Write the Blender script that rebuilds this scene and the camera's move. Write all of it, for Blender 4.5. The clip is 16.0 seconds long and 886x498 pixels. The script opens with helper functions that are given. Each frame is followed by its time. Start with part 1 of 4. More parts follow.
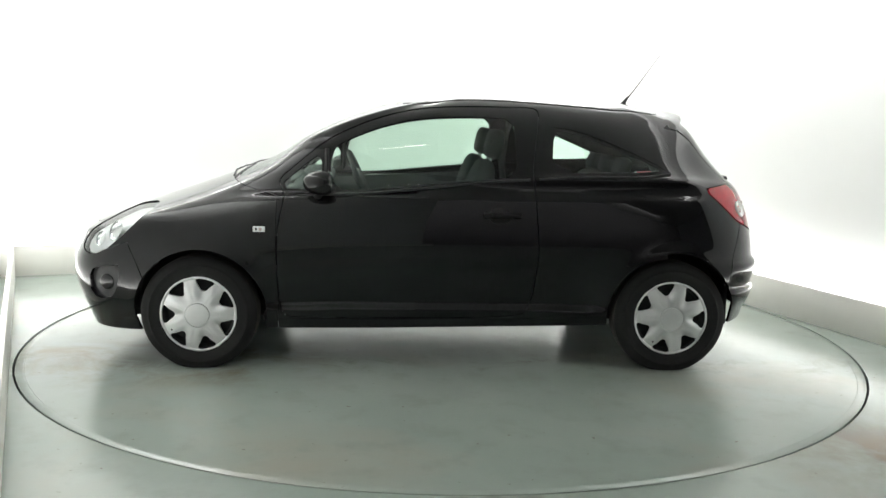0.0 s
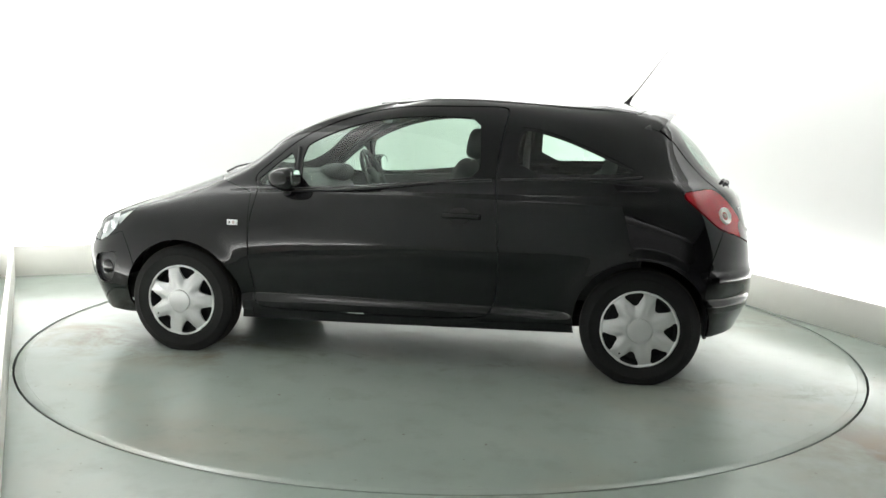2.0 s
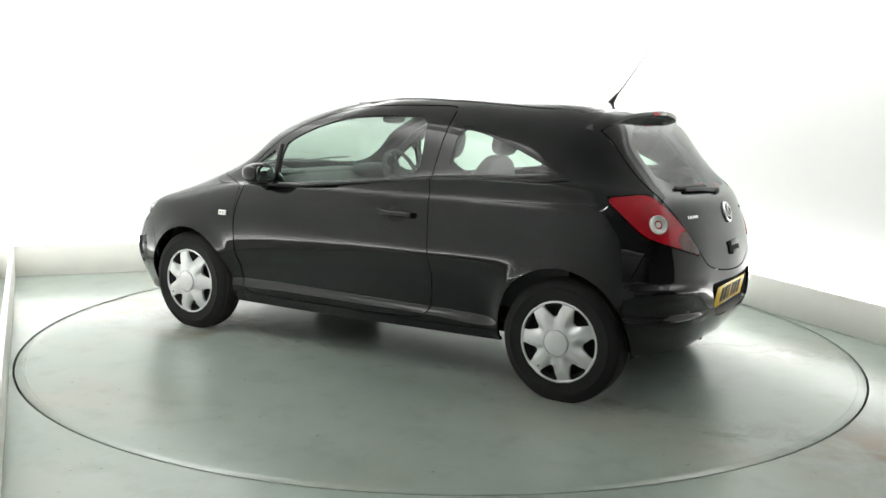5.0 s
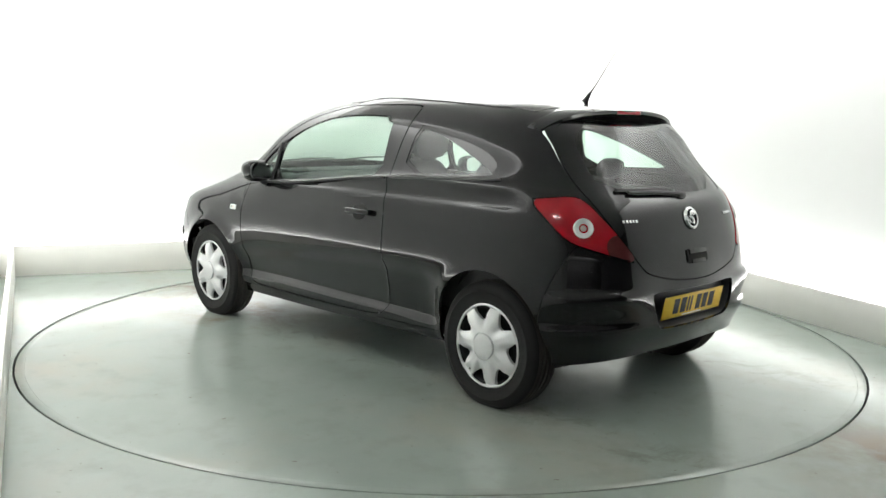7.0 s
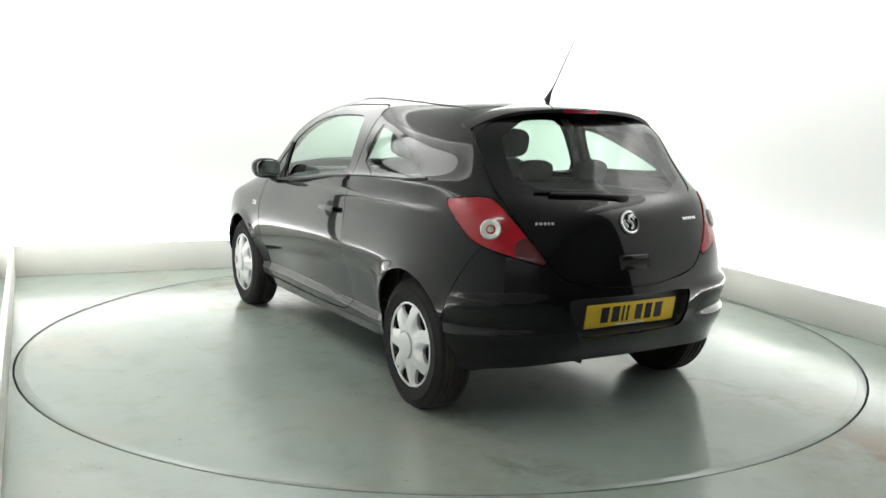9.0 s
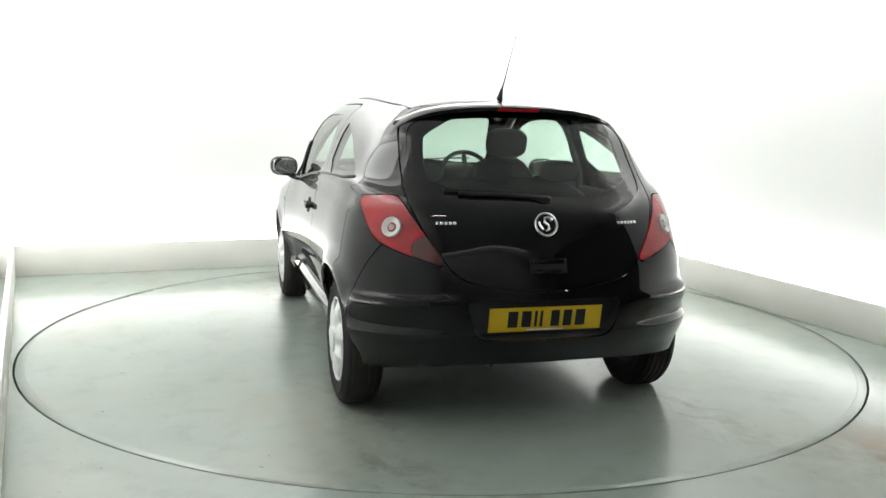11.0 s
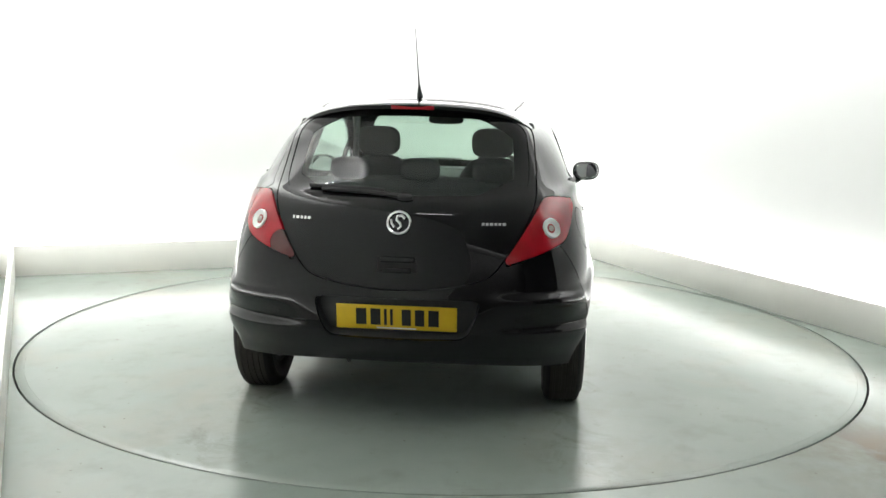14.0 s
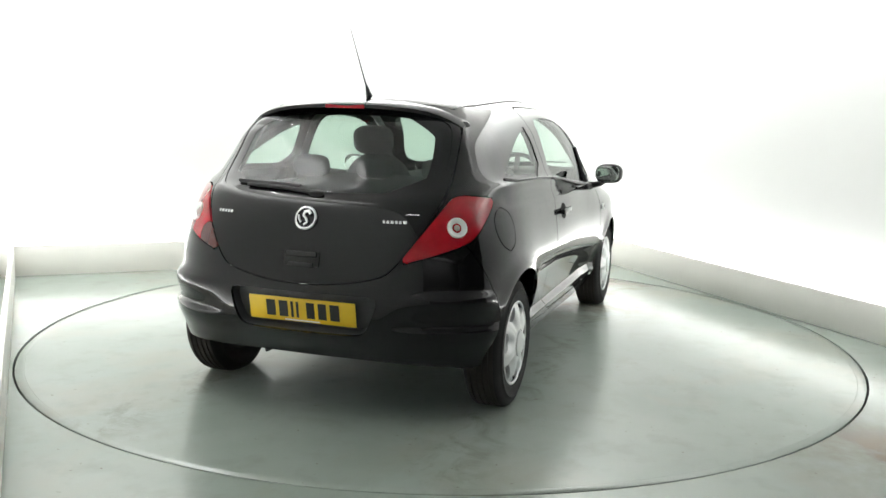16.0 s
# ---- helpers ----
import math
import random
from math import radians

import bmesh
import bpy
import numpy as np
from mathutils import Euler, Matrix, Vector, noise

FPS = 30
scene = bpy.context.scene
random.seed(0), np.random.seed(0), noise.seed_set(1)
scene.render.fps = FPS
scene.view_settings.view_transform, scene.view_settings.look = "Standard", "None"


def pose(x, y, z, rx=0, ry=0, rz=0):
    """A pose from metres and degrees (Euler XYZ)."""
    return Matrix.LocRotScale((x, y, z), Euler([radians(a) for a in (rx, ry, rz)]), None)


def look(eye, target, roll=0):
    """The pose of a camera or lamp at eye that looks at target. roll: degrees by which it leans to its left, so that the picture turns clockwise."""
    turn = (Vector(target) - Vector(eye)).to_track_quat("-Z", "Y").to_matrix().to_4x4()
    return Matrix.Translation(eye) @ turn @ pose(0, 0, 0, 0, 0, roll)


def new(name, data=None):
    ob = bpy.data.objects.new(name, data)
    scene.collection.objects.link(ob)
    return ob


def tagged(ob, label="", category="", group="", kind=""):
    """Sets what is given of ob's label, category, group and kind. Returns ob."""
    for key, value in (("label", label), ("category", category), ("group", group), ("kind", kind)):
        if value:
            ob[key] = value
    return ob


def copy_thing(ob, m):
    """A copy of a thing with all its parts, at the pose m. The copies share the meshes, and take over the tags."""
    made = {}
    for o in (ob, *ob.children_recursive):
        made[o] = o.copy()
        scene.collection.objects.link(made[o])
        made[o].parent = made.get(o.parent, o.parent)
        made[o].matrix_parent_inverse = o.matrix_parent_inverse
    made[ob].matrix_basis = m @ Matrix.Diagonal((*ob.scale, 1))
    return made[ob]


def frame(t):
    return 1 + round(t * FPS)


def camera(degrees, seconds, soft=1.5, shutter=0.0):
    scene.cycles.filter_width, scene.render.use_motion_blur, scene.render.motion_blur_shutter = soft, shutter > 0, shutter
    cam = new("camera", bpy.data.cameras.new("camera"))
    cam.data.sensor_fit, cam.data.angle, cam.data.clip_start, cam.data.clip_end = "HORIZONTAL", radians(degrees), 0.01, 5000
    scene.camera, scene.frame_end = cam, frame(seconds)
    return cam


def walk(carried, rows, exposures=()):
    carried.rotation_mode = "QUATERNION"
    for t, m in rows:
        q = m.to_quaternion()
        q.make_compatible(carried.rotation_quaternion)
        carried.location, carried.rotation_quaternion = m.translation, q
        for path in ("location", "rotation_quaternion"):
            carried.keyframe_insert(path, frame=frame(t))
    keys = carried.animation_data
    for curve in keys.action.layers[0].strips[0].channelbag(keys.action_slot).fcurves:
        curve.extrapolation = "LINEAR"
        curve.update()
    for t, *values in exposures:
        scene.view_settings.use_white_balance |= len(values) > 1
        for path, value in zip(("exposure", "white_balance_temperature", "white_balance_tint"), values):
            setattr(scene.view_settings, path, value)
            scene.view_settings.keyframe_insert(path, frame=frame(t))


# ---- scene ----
cam = camera(53.36, 16.0, soft=1.5)
EYE = Vector((0.0, -5.4395, 1.351))
AIM = look(EYE, EYE + Vector((-0.0006, 1.0, -0.15239)), 1.273)
walk(cam, [(0.0, AIM), (16.0, AIM)])

# turntable and car: steady turn
TURN_START, TURN_RATE = 182.97, -7.0116
CAR_X, CAR_Y, CAR_Z = 0.0656, 0.0350, 0.005


def table_pose(t):
    return pose(0, 0, 0, 0, 0, TURN_START + TURN_RATE * t)


def car_pose(t):
    return table_pose(t) @ pose(CAR_X, CAR_Y, CAR_Z)


# ---- light ----
scene.view_settings.exposure = 0.0
world = bpy.data.worlds.new("world")
scene.world = world
world.use_nodes = True
world.node_tree.nodes["Background"].inputs[0].default_value = (0.85, 0.95, 1.0, 1)
world.node_tree.nodes["Background"].inputs[1].default_value = 0.02

BACK_ANG, RIGHT_ANG, LEFT_ANG = 111.5, 22.0, 205.2
BACK_D, RIGHT_D, LEFT_D = 2.60, 2.47, 2.46
WALL_H = 3.3


def area_lamp(name, m, sx, sy, power, colour=(1, 1, 1)):
    data = bpy.data.lights.new(name, "AREA")
    data.shape, data.size, data.size_y, data.energy, data.color = "RECTANGLE", sx, sy, power, colour
    ob = new(name, data)
    ob.matrix_basis = m
    return ob


def wall_frame(ang, dist):
    """Local x along the wall, local y outwards, z up."""
    return pose(0, 0, 0, 0, 0, ang - 90) @ pose(0, dist, 0)


DAY = (1.0, 1.0, 1.0)
# one strip light on the ceiling near the camera
area_lamp("strip_light", pose(-0.25, -4.1, 3.2), 0.65, 0.04, 3, DAY)
# added unseen lamp behind the camera, aimed at the rear wall to brighten reflections
area_lamp("surround_fill", pose(0.5, -7.9, 3.2, -50), 8.0, 0.25, 120, DAY)
# added unseen lamps along the top of the walls, to brighten them evenly
area_lamp("back_top_fill", wall_frame(BACK_ANG, BACK_D) @ pose(-0.1, -0.55, 3.24, 64), 5.0, 0.25, 107, DAY)
area_lamp("right_top_fill", wall_frame(RIGHT_ANG, RIGHT_D) @ pose(0.4, -0.55, 3.24, 64), 6.0, 0.25, 116, DAY)
area_lamp("left_top_fill", wall_frame(LEFT_ANG, LEFT_D) @ pose(0.6, -0.45, 3.24, 66), 4.2, 0.25, 91, DAY)
# strips hidden behind the plinth wash the white walls from below
area_lamp("back_wash", wall_frame(BACK_ANG, BACK_D) @ pose(-0.2, 0.06, 0.20, 180 - 14), 5.3, 0.06, 34, DAY)
area_lamp("left_wash", wall_frame(LEFT_ANG, LEFT_D) @ pose(0.3, 0.06, 0.20, 180 - 14), 4.6, 0.06, 24, DAY)
area_lamp("right_wash", wall_frame(RIGHT_ANG, RIGHT_D) @ pose(0.6, 0.06, 0.20, 180 - 14), 6.4, 0.06, 50, DAY)


# ---- materials ----
def material(name, base, rough=0.5, metal=0.0, coat=0.0, spec=0.5, noise_scale=0.0, noise_amount=0.0, bump=0.0, bump_scale=200.0, rough_var=0.0):
    m = bpy.data.materials.new(name)
    m.use_nodes = True
    nt = m.node_tree
    b = nt.nodes["Principled BSDF"]
    b.inputs["Base Color"].default_value = (*base, 1)
    b.inputs["Roughness"].default_value = rough
    b.inputs["Metallic"].default_value = metal
    b.inputs["Specular IOR Level"].default_value = spec
    if coat:
        b.inputs["Coat Weight"].default_value = coat
        b.inputs["Coat Roughness"].default_value = 0.025
        b.inputs["Coat IOR"].default_value = 1.49
    tc = nt.nodes.new("ShaderNodeTexCoord")
    if noise_amount:
        n = nt.nodes.new("ShaderNodeTexNoise")
        n.inputs["Scale"].default_value = noise_scale
        n.inputs["Detail"].default_value = 6
        nt.links.new(tc.outputs["Object"], n.inputs["Vector"])
        mix = nt.nodes.new("ShaderNodeMix")
        mix.data_type = "RGBA"
        mix.inputs[6].default_value = (*[c * (1 - noise_amount) for c in base], 1)
        mix.inputs[7].default_value = (*[min(1, c * (1 + noise_amount)) for c in base], 1)
        nt.links.new(n.outputs["Fac"], mix.inputs[0])
        nt.links.new(mix.outputs[2], b.inputs["Base Color"])
        if rough_var:
            mr = nt.nodes.new("ShaderNodeMapRange")
            mr.inputs["To Min"].default_value = max(0.02, rough - rough_var)
            mr.inputs["To Max"].default_value = rough + rough_var
            nt.links.new(n.outputs["Fac"], mr.inputs["Value"])
            nt.links.new(mr.outputs["Result"], b.inputs["Roughness"])
    if bump:
        n2 = nt.nodes.new("ShaderNodeTexNoise")
        n2.inputs["Scale"].default_value = bump_scale
        n2.inputs["Detail"].default_value = 4
        nt.links.new(tc.outputs["Object"], n2.inputs["Vector"])
        bp = nt.nodes.new("ShaderNodeBump")
        bp.inputs["Strength"].default_value = bump
        bp.inputs["Distance"].default_value = 0.002
        nt.links.new(n2.outputs["Fac"], bp.inputs["Height"])
        nt.links.new(bp.outputs["Normal"], b.inputs["Normal"])
    return m


def glass_material(name, tint, opacity=0.0, rough=0.0):
    """Thin pane: tinted see-through with a clear surface reflection."""
    m = bpy.data.materials.new(name)
    m.use_nodes = True
    nt = m.node_tree
    nt.nodes.remove(nt.nodes["Principled BSDF"])
    out = nt.nodes["Material Output"]
    tr = nt.nodes.new("ShaderNodeBsdfTransparent")
    tr.inputs[0].default_value = (*tint, 1)
    gl = nt.nodes.new("ShaderNodeBsdfGlossy")
    gl.inputs["Roughness"].default_value = rough
    lw = nt.nodes.new("ShaderNodeLayerWeight")
    lw.inputs["Blend"].default_value = 0.5
    pw = nt.nodes.new("ShaderNodeMath")
    pw.operation, pw.inputs[1].default_value = "POWER", 5.0
    nt.links.new(lw.outputs["Facing"], pw.inputs[0])
    fr = nt.nodes.new("ShaderNodeMapRange")
    fr.inputs["To Min"].default_value = 0.08
    nt.links.new(pw.outputs[0], fr.inputs["Value"])
    mix = nt.nodes.new("ShaderNodeMixShader")
    nt.links.new(fr.outputs[0], mix.inputs[0])
    nt.links.new(tr.outputs[0], mix.inputs[1])
    nt.links.new(gl.outputs[0], mix.inputs[2])
    nt.links.new(mix.outputs[0], out.inputs["Surface"])
    return m


def floor_material(name, seed, tracks=False):
    """Worn grey-green floor paint with dust, drag marks and brown tyre stains."""
    m = bpy.data.materials.new(name)
    m.use_nodes = True
    nt = m.node_tree
    b = nt.nodes["Principled BSDF"]
    tc = nt.nodes.new("ShaderNodeTexCoord")
    mp = nt.nodes.new("ShaderNodeMapping")
    mp.inputs["Location"].default_value = (seed, seed * 0.7, 0)
    nt.links.new(tc.outputs["Object"], mp.inputs["Vector"])

    def noise_node(scale, detail, rough=0.55, dist=0.0):
        n = nt.nodes.new("ShaderNodeTexNoise")
        n.inputs["Scale"].default_value, n.inputs["Detail"].default_value = scale, detail
        n.inputs["Roughness"].default_value, n.inputs["Distortion"].default_value = rough, dist
        nt.links.new(mp.outputs["Vector"], n.inputs["Vector"])
        return n.outputs["Fac"]

    def ramp(fac, lo, hi):
        r = nt.nodes.new("ShaderNodeMapRange")
        r.inputs["From Min"].default_value, r.inputs["From Max"].default_value = lo, hi
        nt.links.new(fac, r.inputs["Value"])
        return r.outputs["Result"]

    def blend(fac, a, c):
        mix = nt.nodes.new("ShaderNodeMix")
        mix.data_type = "RGBA"
        nt.links.new(fac, mix.inputs[0])
        for sock, v in ((mix.inputs[6], a), (mix.inputs[7], c)):
            if isinstance(v, tuple):
                sock.default_value = (*v, 1)
            else:
                nt.links.new(v, sock)
        return mix.outputs[2]

    col = blend(ramp(noise_node(1.2, 5), 0.3, 0.7), (0.280, 0.330, 0.298), (0.326, 0.372, 0.338))
    col = blend(ramp(noise_node(0.9, 5, 0.55, 0.3), 0.52, 0.80), col, (0.342, 0.333, 0.283))
    col = blend(ramp(noise_node(5.0, 6, 0.6), 0.52, 0.85), col, (0.26, 0.285, 0.26))
    col = blend(ramp(noise_node(28.0, 4, 0.5), 0.70, 0.74), col, (0.20, 0.19, 0.17))
    if tracks:
        # brown dirt left where tyres stand and roll on and off
        xyz = nt.nodes.new("ShaderNodeSeparateXYZ")
        nt.links.new(tc.outputs["Object"], xyz.inputs[0])

        def calc(op, *args):
            n = nt.nodes.new("ShaderNodeMath")
            n.operation = op
            for k, v in enumerate(args):
                if isinstance(v, (int, float)):
                    n.inputs[k].default_value = v
                else:
                    nt.links.new(v, n.inputs[k])
            return n.outputs[0]

        ax = calc("ABSOLUTE", xyz.outputs["X"])
        ay = calc("ABSOLUTE", xyz.outputs["Y"])
        lanes = calc("MULTIPLY", ramp(ay, 1.25, 0.95), ramp(ay, 0.25, 0.55))
        lanes = calc("MULTIPLY", lanes, ramp(ax, 0.5, 1.1))
        patch = ramp(noise_node(2.2, 7, 0.68, 0.6), 0.44, 0.62)
        front_end = calc("MULTIPLY_ADD", ramp(xyz.outputs["X"], -0.6, 0.6), 0.8, 0.2)
        dirt = calc("MULTIPLY", calc("MULTIPLY", lanes, patch), front_end)
        col = blend(calc("MULTIPLY", dirt, 0.75), col, (0.20, 0.165, 0.115))
        # dark rubber smear under the wheels and drops of oil
        smear = calc("MULTIPLY", calc("MULTIPLY", ramp(ay, 0.95, 0.85), ramp(ay, 0.55, 0.68)), ramp(noise_node(4.0, 6, 0.7, 1.0), 0.50, 0.68))
        col = blend(calc("MULTIPLY", smear, 0.45), col, (0.13, 0.12, 0.10))
        damp = calc("MULTIPLY", calc("MULTIPLY", ramp(ax, 0.9, 1.5), front_end), ramp(noise_node(3.1, 7, 0.7, 1.2), 0.54, 0.60))
    else:
        # brown patch beside the turntable
        dist = nt.nodes.new("ShaderNodeVectorMath")
        dist.operation = "DISTANCE"
        nt.links.new(tc.outputs["Object"], dist.inputs[0])
        dist.inputs[1].default_value = (1.95, -1.95, 0)
        spot = nt.nodes.new("ShaderNodeMath")
        spot.operation = "MULTIPLY"
        nt.links.new(ramp(dist.outputs["Value"], 0.75, 0.15), spot.inputs[0])
        nt.links.new(ramp(noise_node(2.0, 6, 0.6, 0.4), 0.30, 0.60), spot.inputs[1])
        col = blend(spot.outputs[0], col, (0.18, 0.15, 0.10))
        damp = None
    nt.links.new(col, b.inputs["Base Color"])
    b.inputs["Specular IOR Level"].default_value = 0.7
    r = nt.nodes.new("ShaderNodeMapRange")
    r.inputs["To Min"].default_value, r.inputs["To Max"].default_value = 0.16, 0.24
    nt.links.new(noise_node(2.6, 7, 0.65), r.inputs["Value"])
    if damp:
        wet = nt.nodes.new("ShaderNodeMix")
        nt.links.new(damp, wet.inputs[0])
        nt.links.new(r.outputs["Result"], wet.inputs[2])
        wet.inputs[3].default_value = 0.13
        nt.links.new(wet.outputs[0], b.inputs["Roughness"])
    else:
        nt.links.new(r.outputs["Result"], b.inputs["Roughness"])
    bp = nt.nodes.new("ShaderNodeBump")
    bp.inputs["Strength"].default_value, bp.inputs["Distance"].default_value = 0.12, 0.003
    nt.links.new(noise_node(60.0, 5, 0.6), bp.inputs["Height"])
    nt.links.new(bp.outputs["Normal"], b.inputs["Normal"])
    return m


M_FLOOR = floor_material("floor_paint", 0.0)
M_DISC = floor_material("turntable_paint", 7.3, True)
M_WALL = material("white_wall", (0.82, 0.83, 0.81), 0.75, noise_scale=1.5, noise_amount=0.02, bump=0.05, bump_scale=60)
M_PLINTH = material("plinth_board", (0.84, 0.83, 0.78), 0.55, noise_scale=3.0, noise_amount=0.06, bump=0.1, bump_scale=40)
M_SURROUND = material("grey_surround", (0.12, 0.12, 0.12), 0.8, noise_scale=2.0, noise_amount=0.1)
M_CEIL = material("ceiling_paint", (0.55, 0.55, 0.54), 0.8, noise_scale=2.0, noise_amount=0.05)
M_GAP = material("dark_gap", (0.015, 0.015, 0.014), 0.8, noise_scale=20, noise_amount=0.3)
M_PAINT = material("black_gloss_paint", (0.0035, 0.0035, 0.0042), 0.35, coat=1.0, spec=0.04, noise_scale=6.0, noise_amount=0.25)
M_BLACK = material("black_plastic", (0.018, 0.018, 0.019), 0.45, noise_scale=80, noise_amount=0.2, bump=0.15, bump_scale=900)
M_GLOSSBLACK = material("gloss_black_trim", (0.008, 0.008, 0.009), 0.1, noise_scale=10, noise_amount=0.2)
M_LINER = material("wheel_well_liner", (0.012, 0.012, 0.012), 0.85, noise_scale=30, noise_amount=0.3, bump=0.3, bump_scale=100)
M_RUBBER = material("tyre_rubber", (0.008, 0.0078, 0.0075), 0.85, noise_scale=14, noise_amount=0.35, bump=0.2, bump_scale=400, rough_var=0.1)
M_TREAD = material("dusty_tread", (0.034, 0.030, 0.025), 0.9, noise_scale=9, noise_amount=0.4, bump=0.4, bump_scale=150)
M_SILVER = material("silver_wheel_paint", (0.70, 0.71, 0.71), 0.32, metal=0.35, noise_scale=25, noise_amount=0.06, rough_var=0.06)
M_STEEL = material("dark_steel", (0.03, 0.03, 0.03), 0.6, metal=0.4, noise_scale=30, noise_amount=0.3)
M_CHROME = material("chrome", (0.85, 0.86, 0.86), 0.12, metal=1.0, noise_scale=30, noise_amount=0.03)
M_GLASS = glass_material("green_tinted_glass", (0.74, 0.86, 0.79))
M_REARGLASS = glass_material("rear_tinted_glass", (0.72, 0.84, 0.77))
M_CLEAR = glass_material("clear_lens", (0.93, 0.95, 0.95))
M_SATIN = material("satin_grey_plastic", (0.045, 0.046, 0.047), 0.4, noise_scale=90, noise_amount=0.2, bump=0.15, bump_scale=900)
M_RED = material("red_lamp_lens", (0.42, 0.004, 0.014), 0.12, coat=0.6, noise_scale=12, noise_amount=0.45)
M_REDDARK = material("dark_red_lens", (0.10, 0.02, 0.02), 0.1, coat=1.0, noise_scale=60, noise_amount=0.15)
M_LAMPSILVER = material("lamp_reflector", (0.86, 0.87, 0.86), 0.3, metal=0.1, noise_scale=60, noise_amount=0.05)
M_AMBER = material("bulb_tint", (0.60, 0.50, 0.47), 0.12, noise_scale=60, noise_amount=0.05)
M_YELLOW = material("yellow_plate", (0.80, 0.53, 0.02), 0.4, noise_scale=40, noise_amount=0.05)
M_INK = material("black_ink", (0.012, 0.012, 0.012), 0.5, noise_scale=40, noise_amount=0.2)
M_CLOTH = material("grey_seat_cloth", (0.045, 0.048, 0.05), 0.9, noise_scale=120, noise_amount=0.3, bump=0.4, bump_scale=700)
M_DASH = material("grey_dash_plastic", (0.05, 0.052, 0.052), 0.6, noise_scale=100, noise_amount=0.15, bump=0.2, bump_scale=700)
M_MIRROR = material("mirror_glass", (0.9, 0.92, 0.92), 0.02, metal=1.0, noise_scale=5, noise_amount=0.01)


# ---- mesh helpers ----
def part(name, bm, mat, parent, label="", smooth=True, m=None):
    me = bpy.data.meshes.new(name)
    bmesh.ops.recalc_face_normals(bm, faces=bm.faces[:]) if smooth != "keep" else None
    bm.to_mesh(me)
    bm.free()
    me.materials.append(mat)
    if smooth:
        me.polygons.foreach_set("use_smooth", [True] * len(me.polygons))
        me.set_sharp_from_angle(angle=radians(38))
    ob = new(name, me)
    ob.parent = parent
    if m is not None:
        ob.matrix_basis = m
    if label:
        ob["label"] = label
    return ob


def box(sx, sy, sz, bevel=0.0, m=None, segs=2, bm=None):
    """A bevelled box standing on z = 0, centred in x and y."""
    own = bmesh.new()
    bmesh.ops.create_cube(own, size=1.0, matrix=Matrix.Translation((0, 0, sz / 2)) @ Matrix.Diagonal((sx, sy, sz, 1)))
    if bevel:
        bmesh.ops.bevel(own, geom=own.edges[:], offset=bevel, segments=segs, profile=0.5, affect="EDGES")
    if m is not None:
        own.transform(m)
    return own if bm is None else absorb(bm, own)


def absorb(bm, other):
    me = bpy.data.meshes.new("tmp")
    other.to_mesh(me)
    other.free()
    bm.from_mesh(me)
    bpy.data.meshes.remove(me)
    return bm


def lathe(profile, segs=48, close=False):
    """Profile of (radius, height) pairs spun about z."""
    bm = bmesh.new()
    rings = []
    for r, h in profile:
        rings.append([bm.verts.new((r * math.cos(2 * math.pi * k / segs), r * math.sin(2 * math.pi * k / segs), h)) for k in range(segs)])
    pairs = list(zip(rings, rings[1:])) + ([(rings[-1], rings[0])] if close else [])
    for a, b in pairs:
        for k in range(segs):
            bm.faces.new((a[k], a[(k + 1) % segs], b[(k + 1) % segs], b[k]))
    return bm


def tube(points, radius, segs=8, taper=None):
    """A round bar along points."""
    bm = bmesh.new()
    pts = [Vector(q) for q in points]
    rings = []
    for i, q in enumerate(pts):
        d = (pts[min(i + 1, len(pts) - 1)] - pts[max(i - 1, 0)]).normalized()
        s = d.cross(Vector((0, 0, 1)) if abs(d.z) < 0.9 else Vector((1, 0, 0))).normalized()
        u = s.cross(d)
        r = radius if taper is None else radius + (taper - radius) * i / (len(pts) - 1)
        rings.append([bm.verts.new(q + r * (math.cos(2 * math.pi * k / segs) * s + math.sin(2 * math.pi * k / segs) * u)) for k in range(segs)])
    for a, b in zip(rings, rings[1:]):
        for k in range(segs):
            bm.faces.new((a[k], a[(k + 1) % segs], b[(k + 1) % segs], b[k]))
    bm.faces.new(rings[0])
    bm.faces.new(rings[-1][::-1])
    return bm


def thing(name, label, category, group="", kind=""):
    return tagged(new(name), label, category, group, kind)


# ---- the bay ----
DISC_R = 2.441


def build_floor():
    bm = bmesh.new()
    n = 128
    inner = [bm.verts.new((math.cos(2 * math.pi * k / n) * (DISC_R + 0.006), math.sin(2 * math.pi * k / n) * (DISC_R + 0.006), 0)) for k in range(n)]
    low = [bm.verts.new((v.co.x, v.co.y, -0.05)) for v in inner]
    outer = [bm.verts.new((math.cos(2 * math.pi * k / n) * 14, math.sin(2 * math.pi * k / n) * 14, 0)) for k in range(n)]
    for k in range(n):
        j = (k + 1) % n
        bm.faces.new((inner[k], outer[k], outer[j], inner[j]))
        bm.faces.new((low[k], inner[k], inner[j], low[j]))
    ob = part("floor", bm, M_FLOOR, None, smooth=False)
    tagged(ob, "worn grey-green painted studio floor with dust", "floor", kind="structure")
    bm = lathe([(DISC_R + 0.2, -0.06), (0.001, -0.06)], 96)
    ob = part("pit_floor", bm, M_GAP, None, smooth=False)
    tagged(ob, "dark pit under the turntable", "floor", kind="structure")


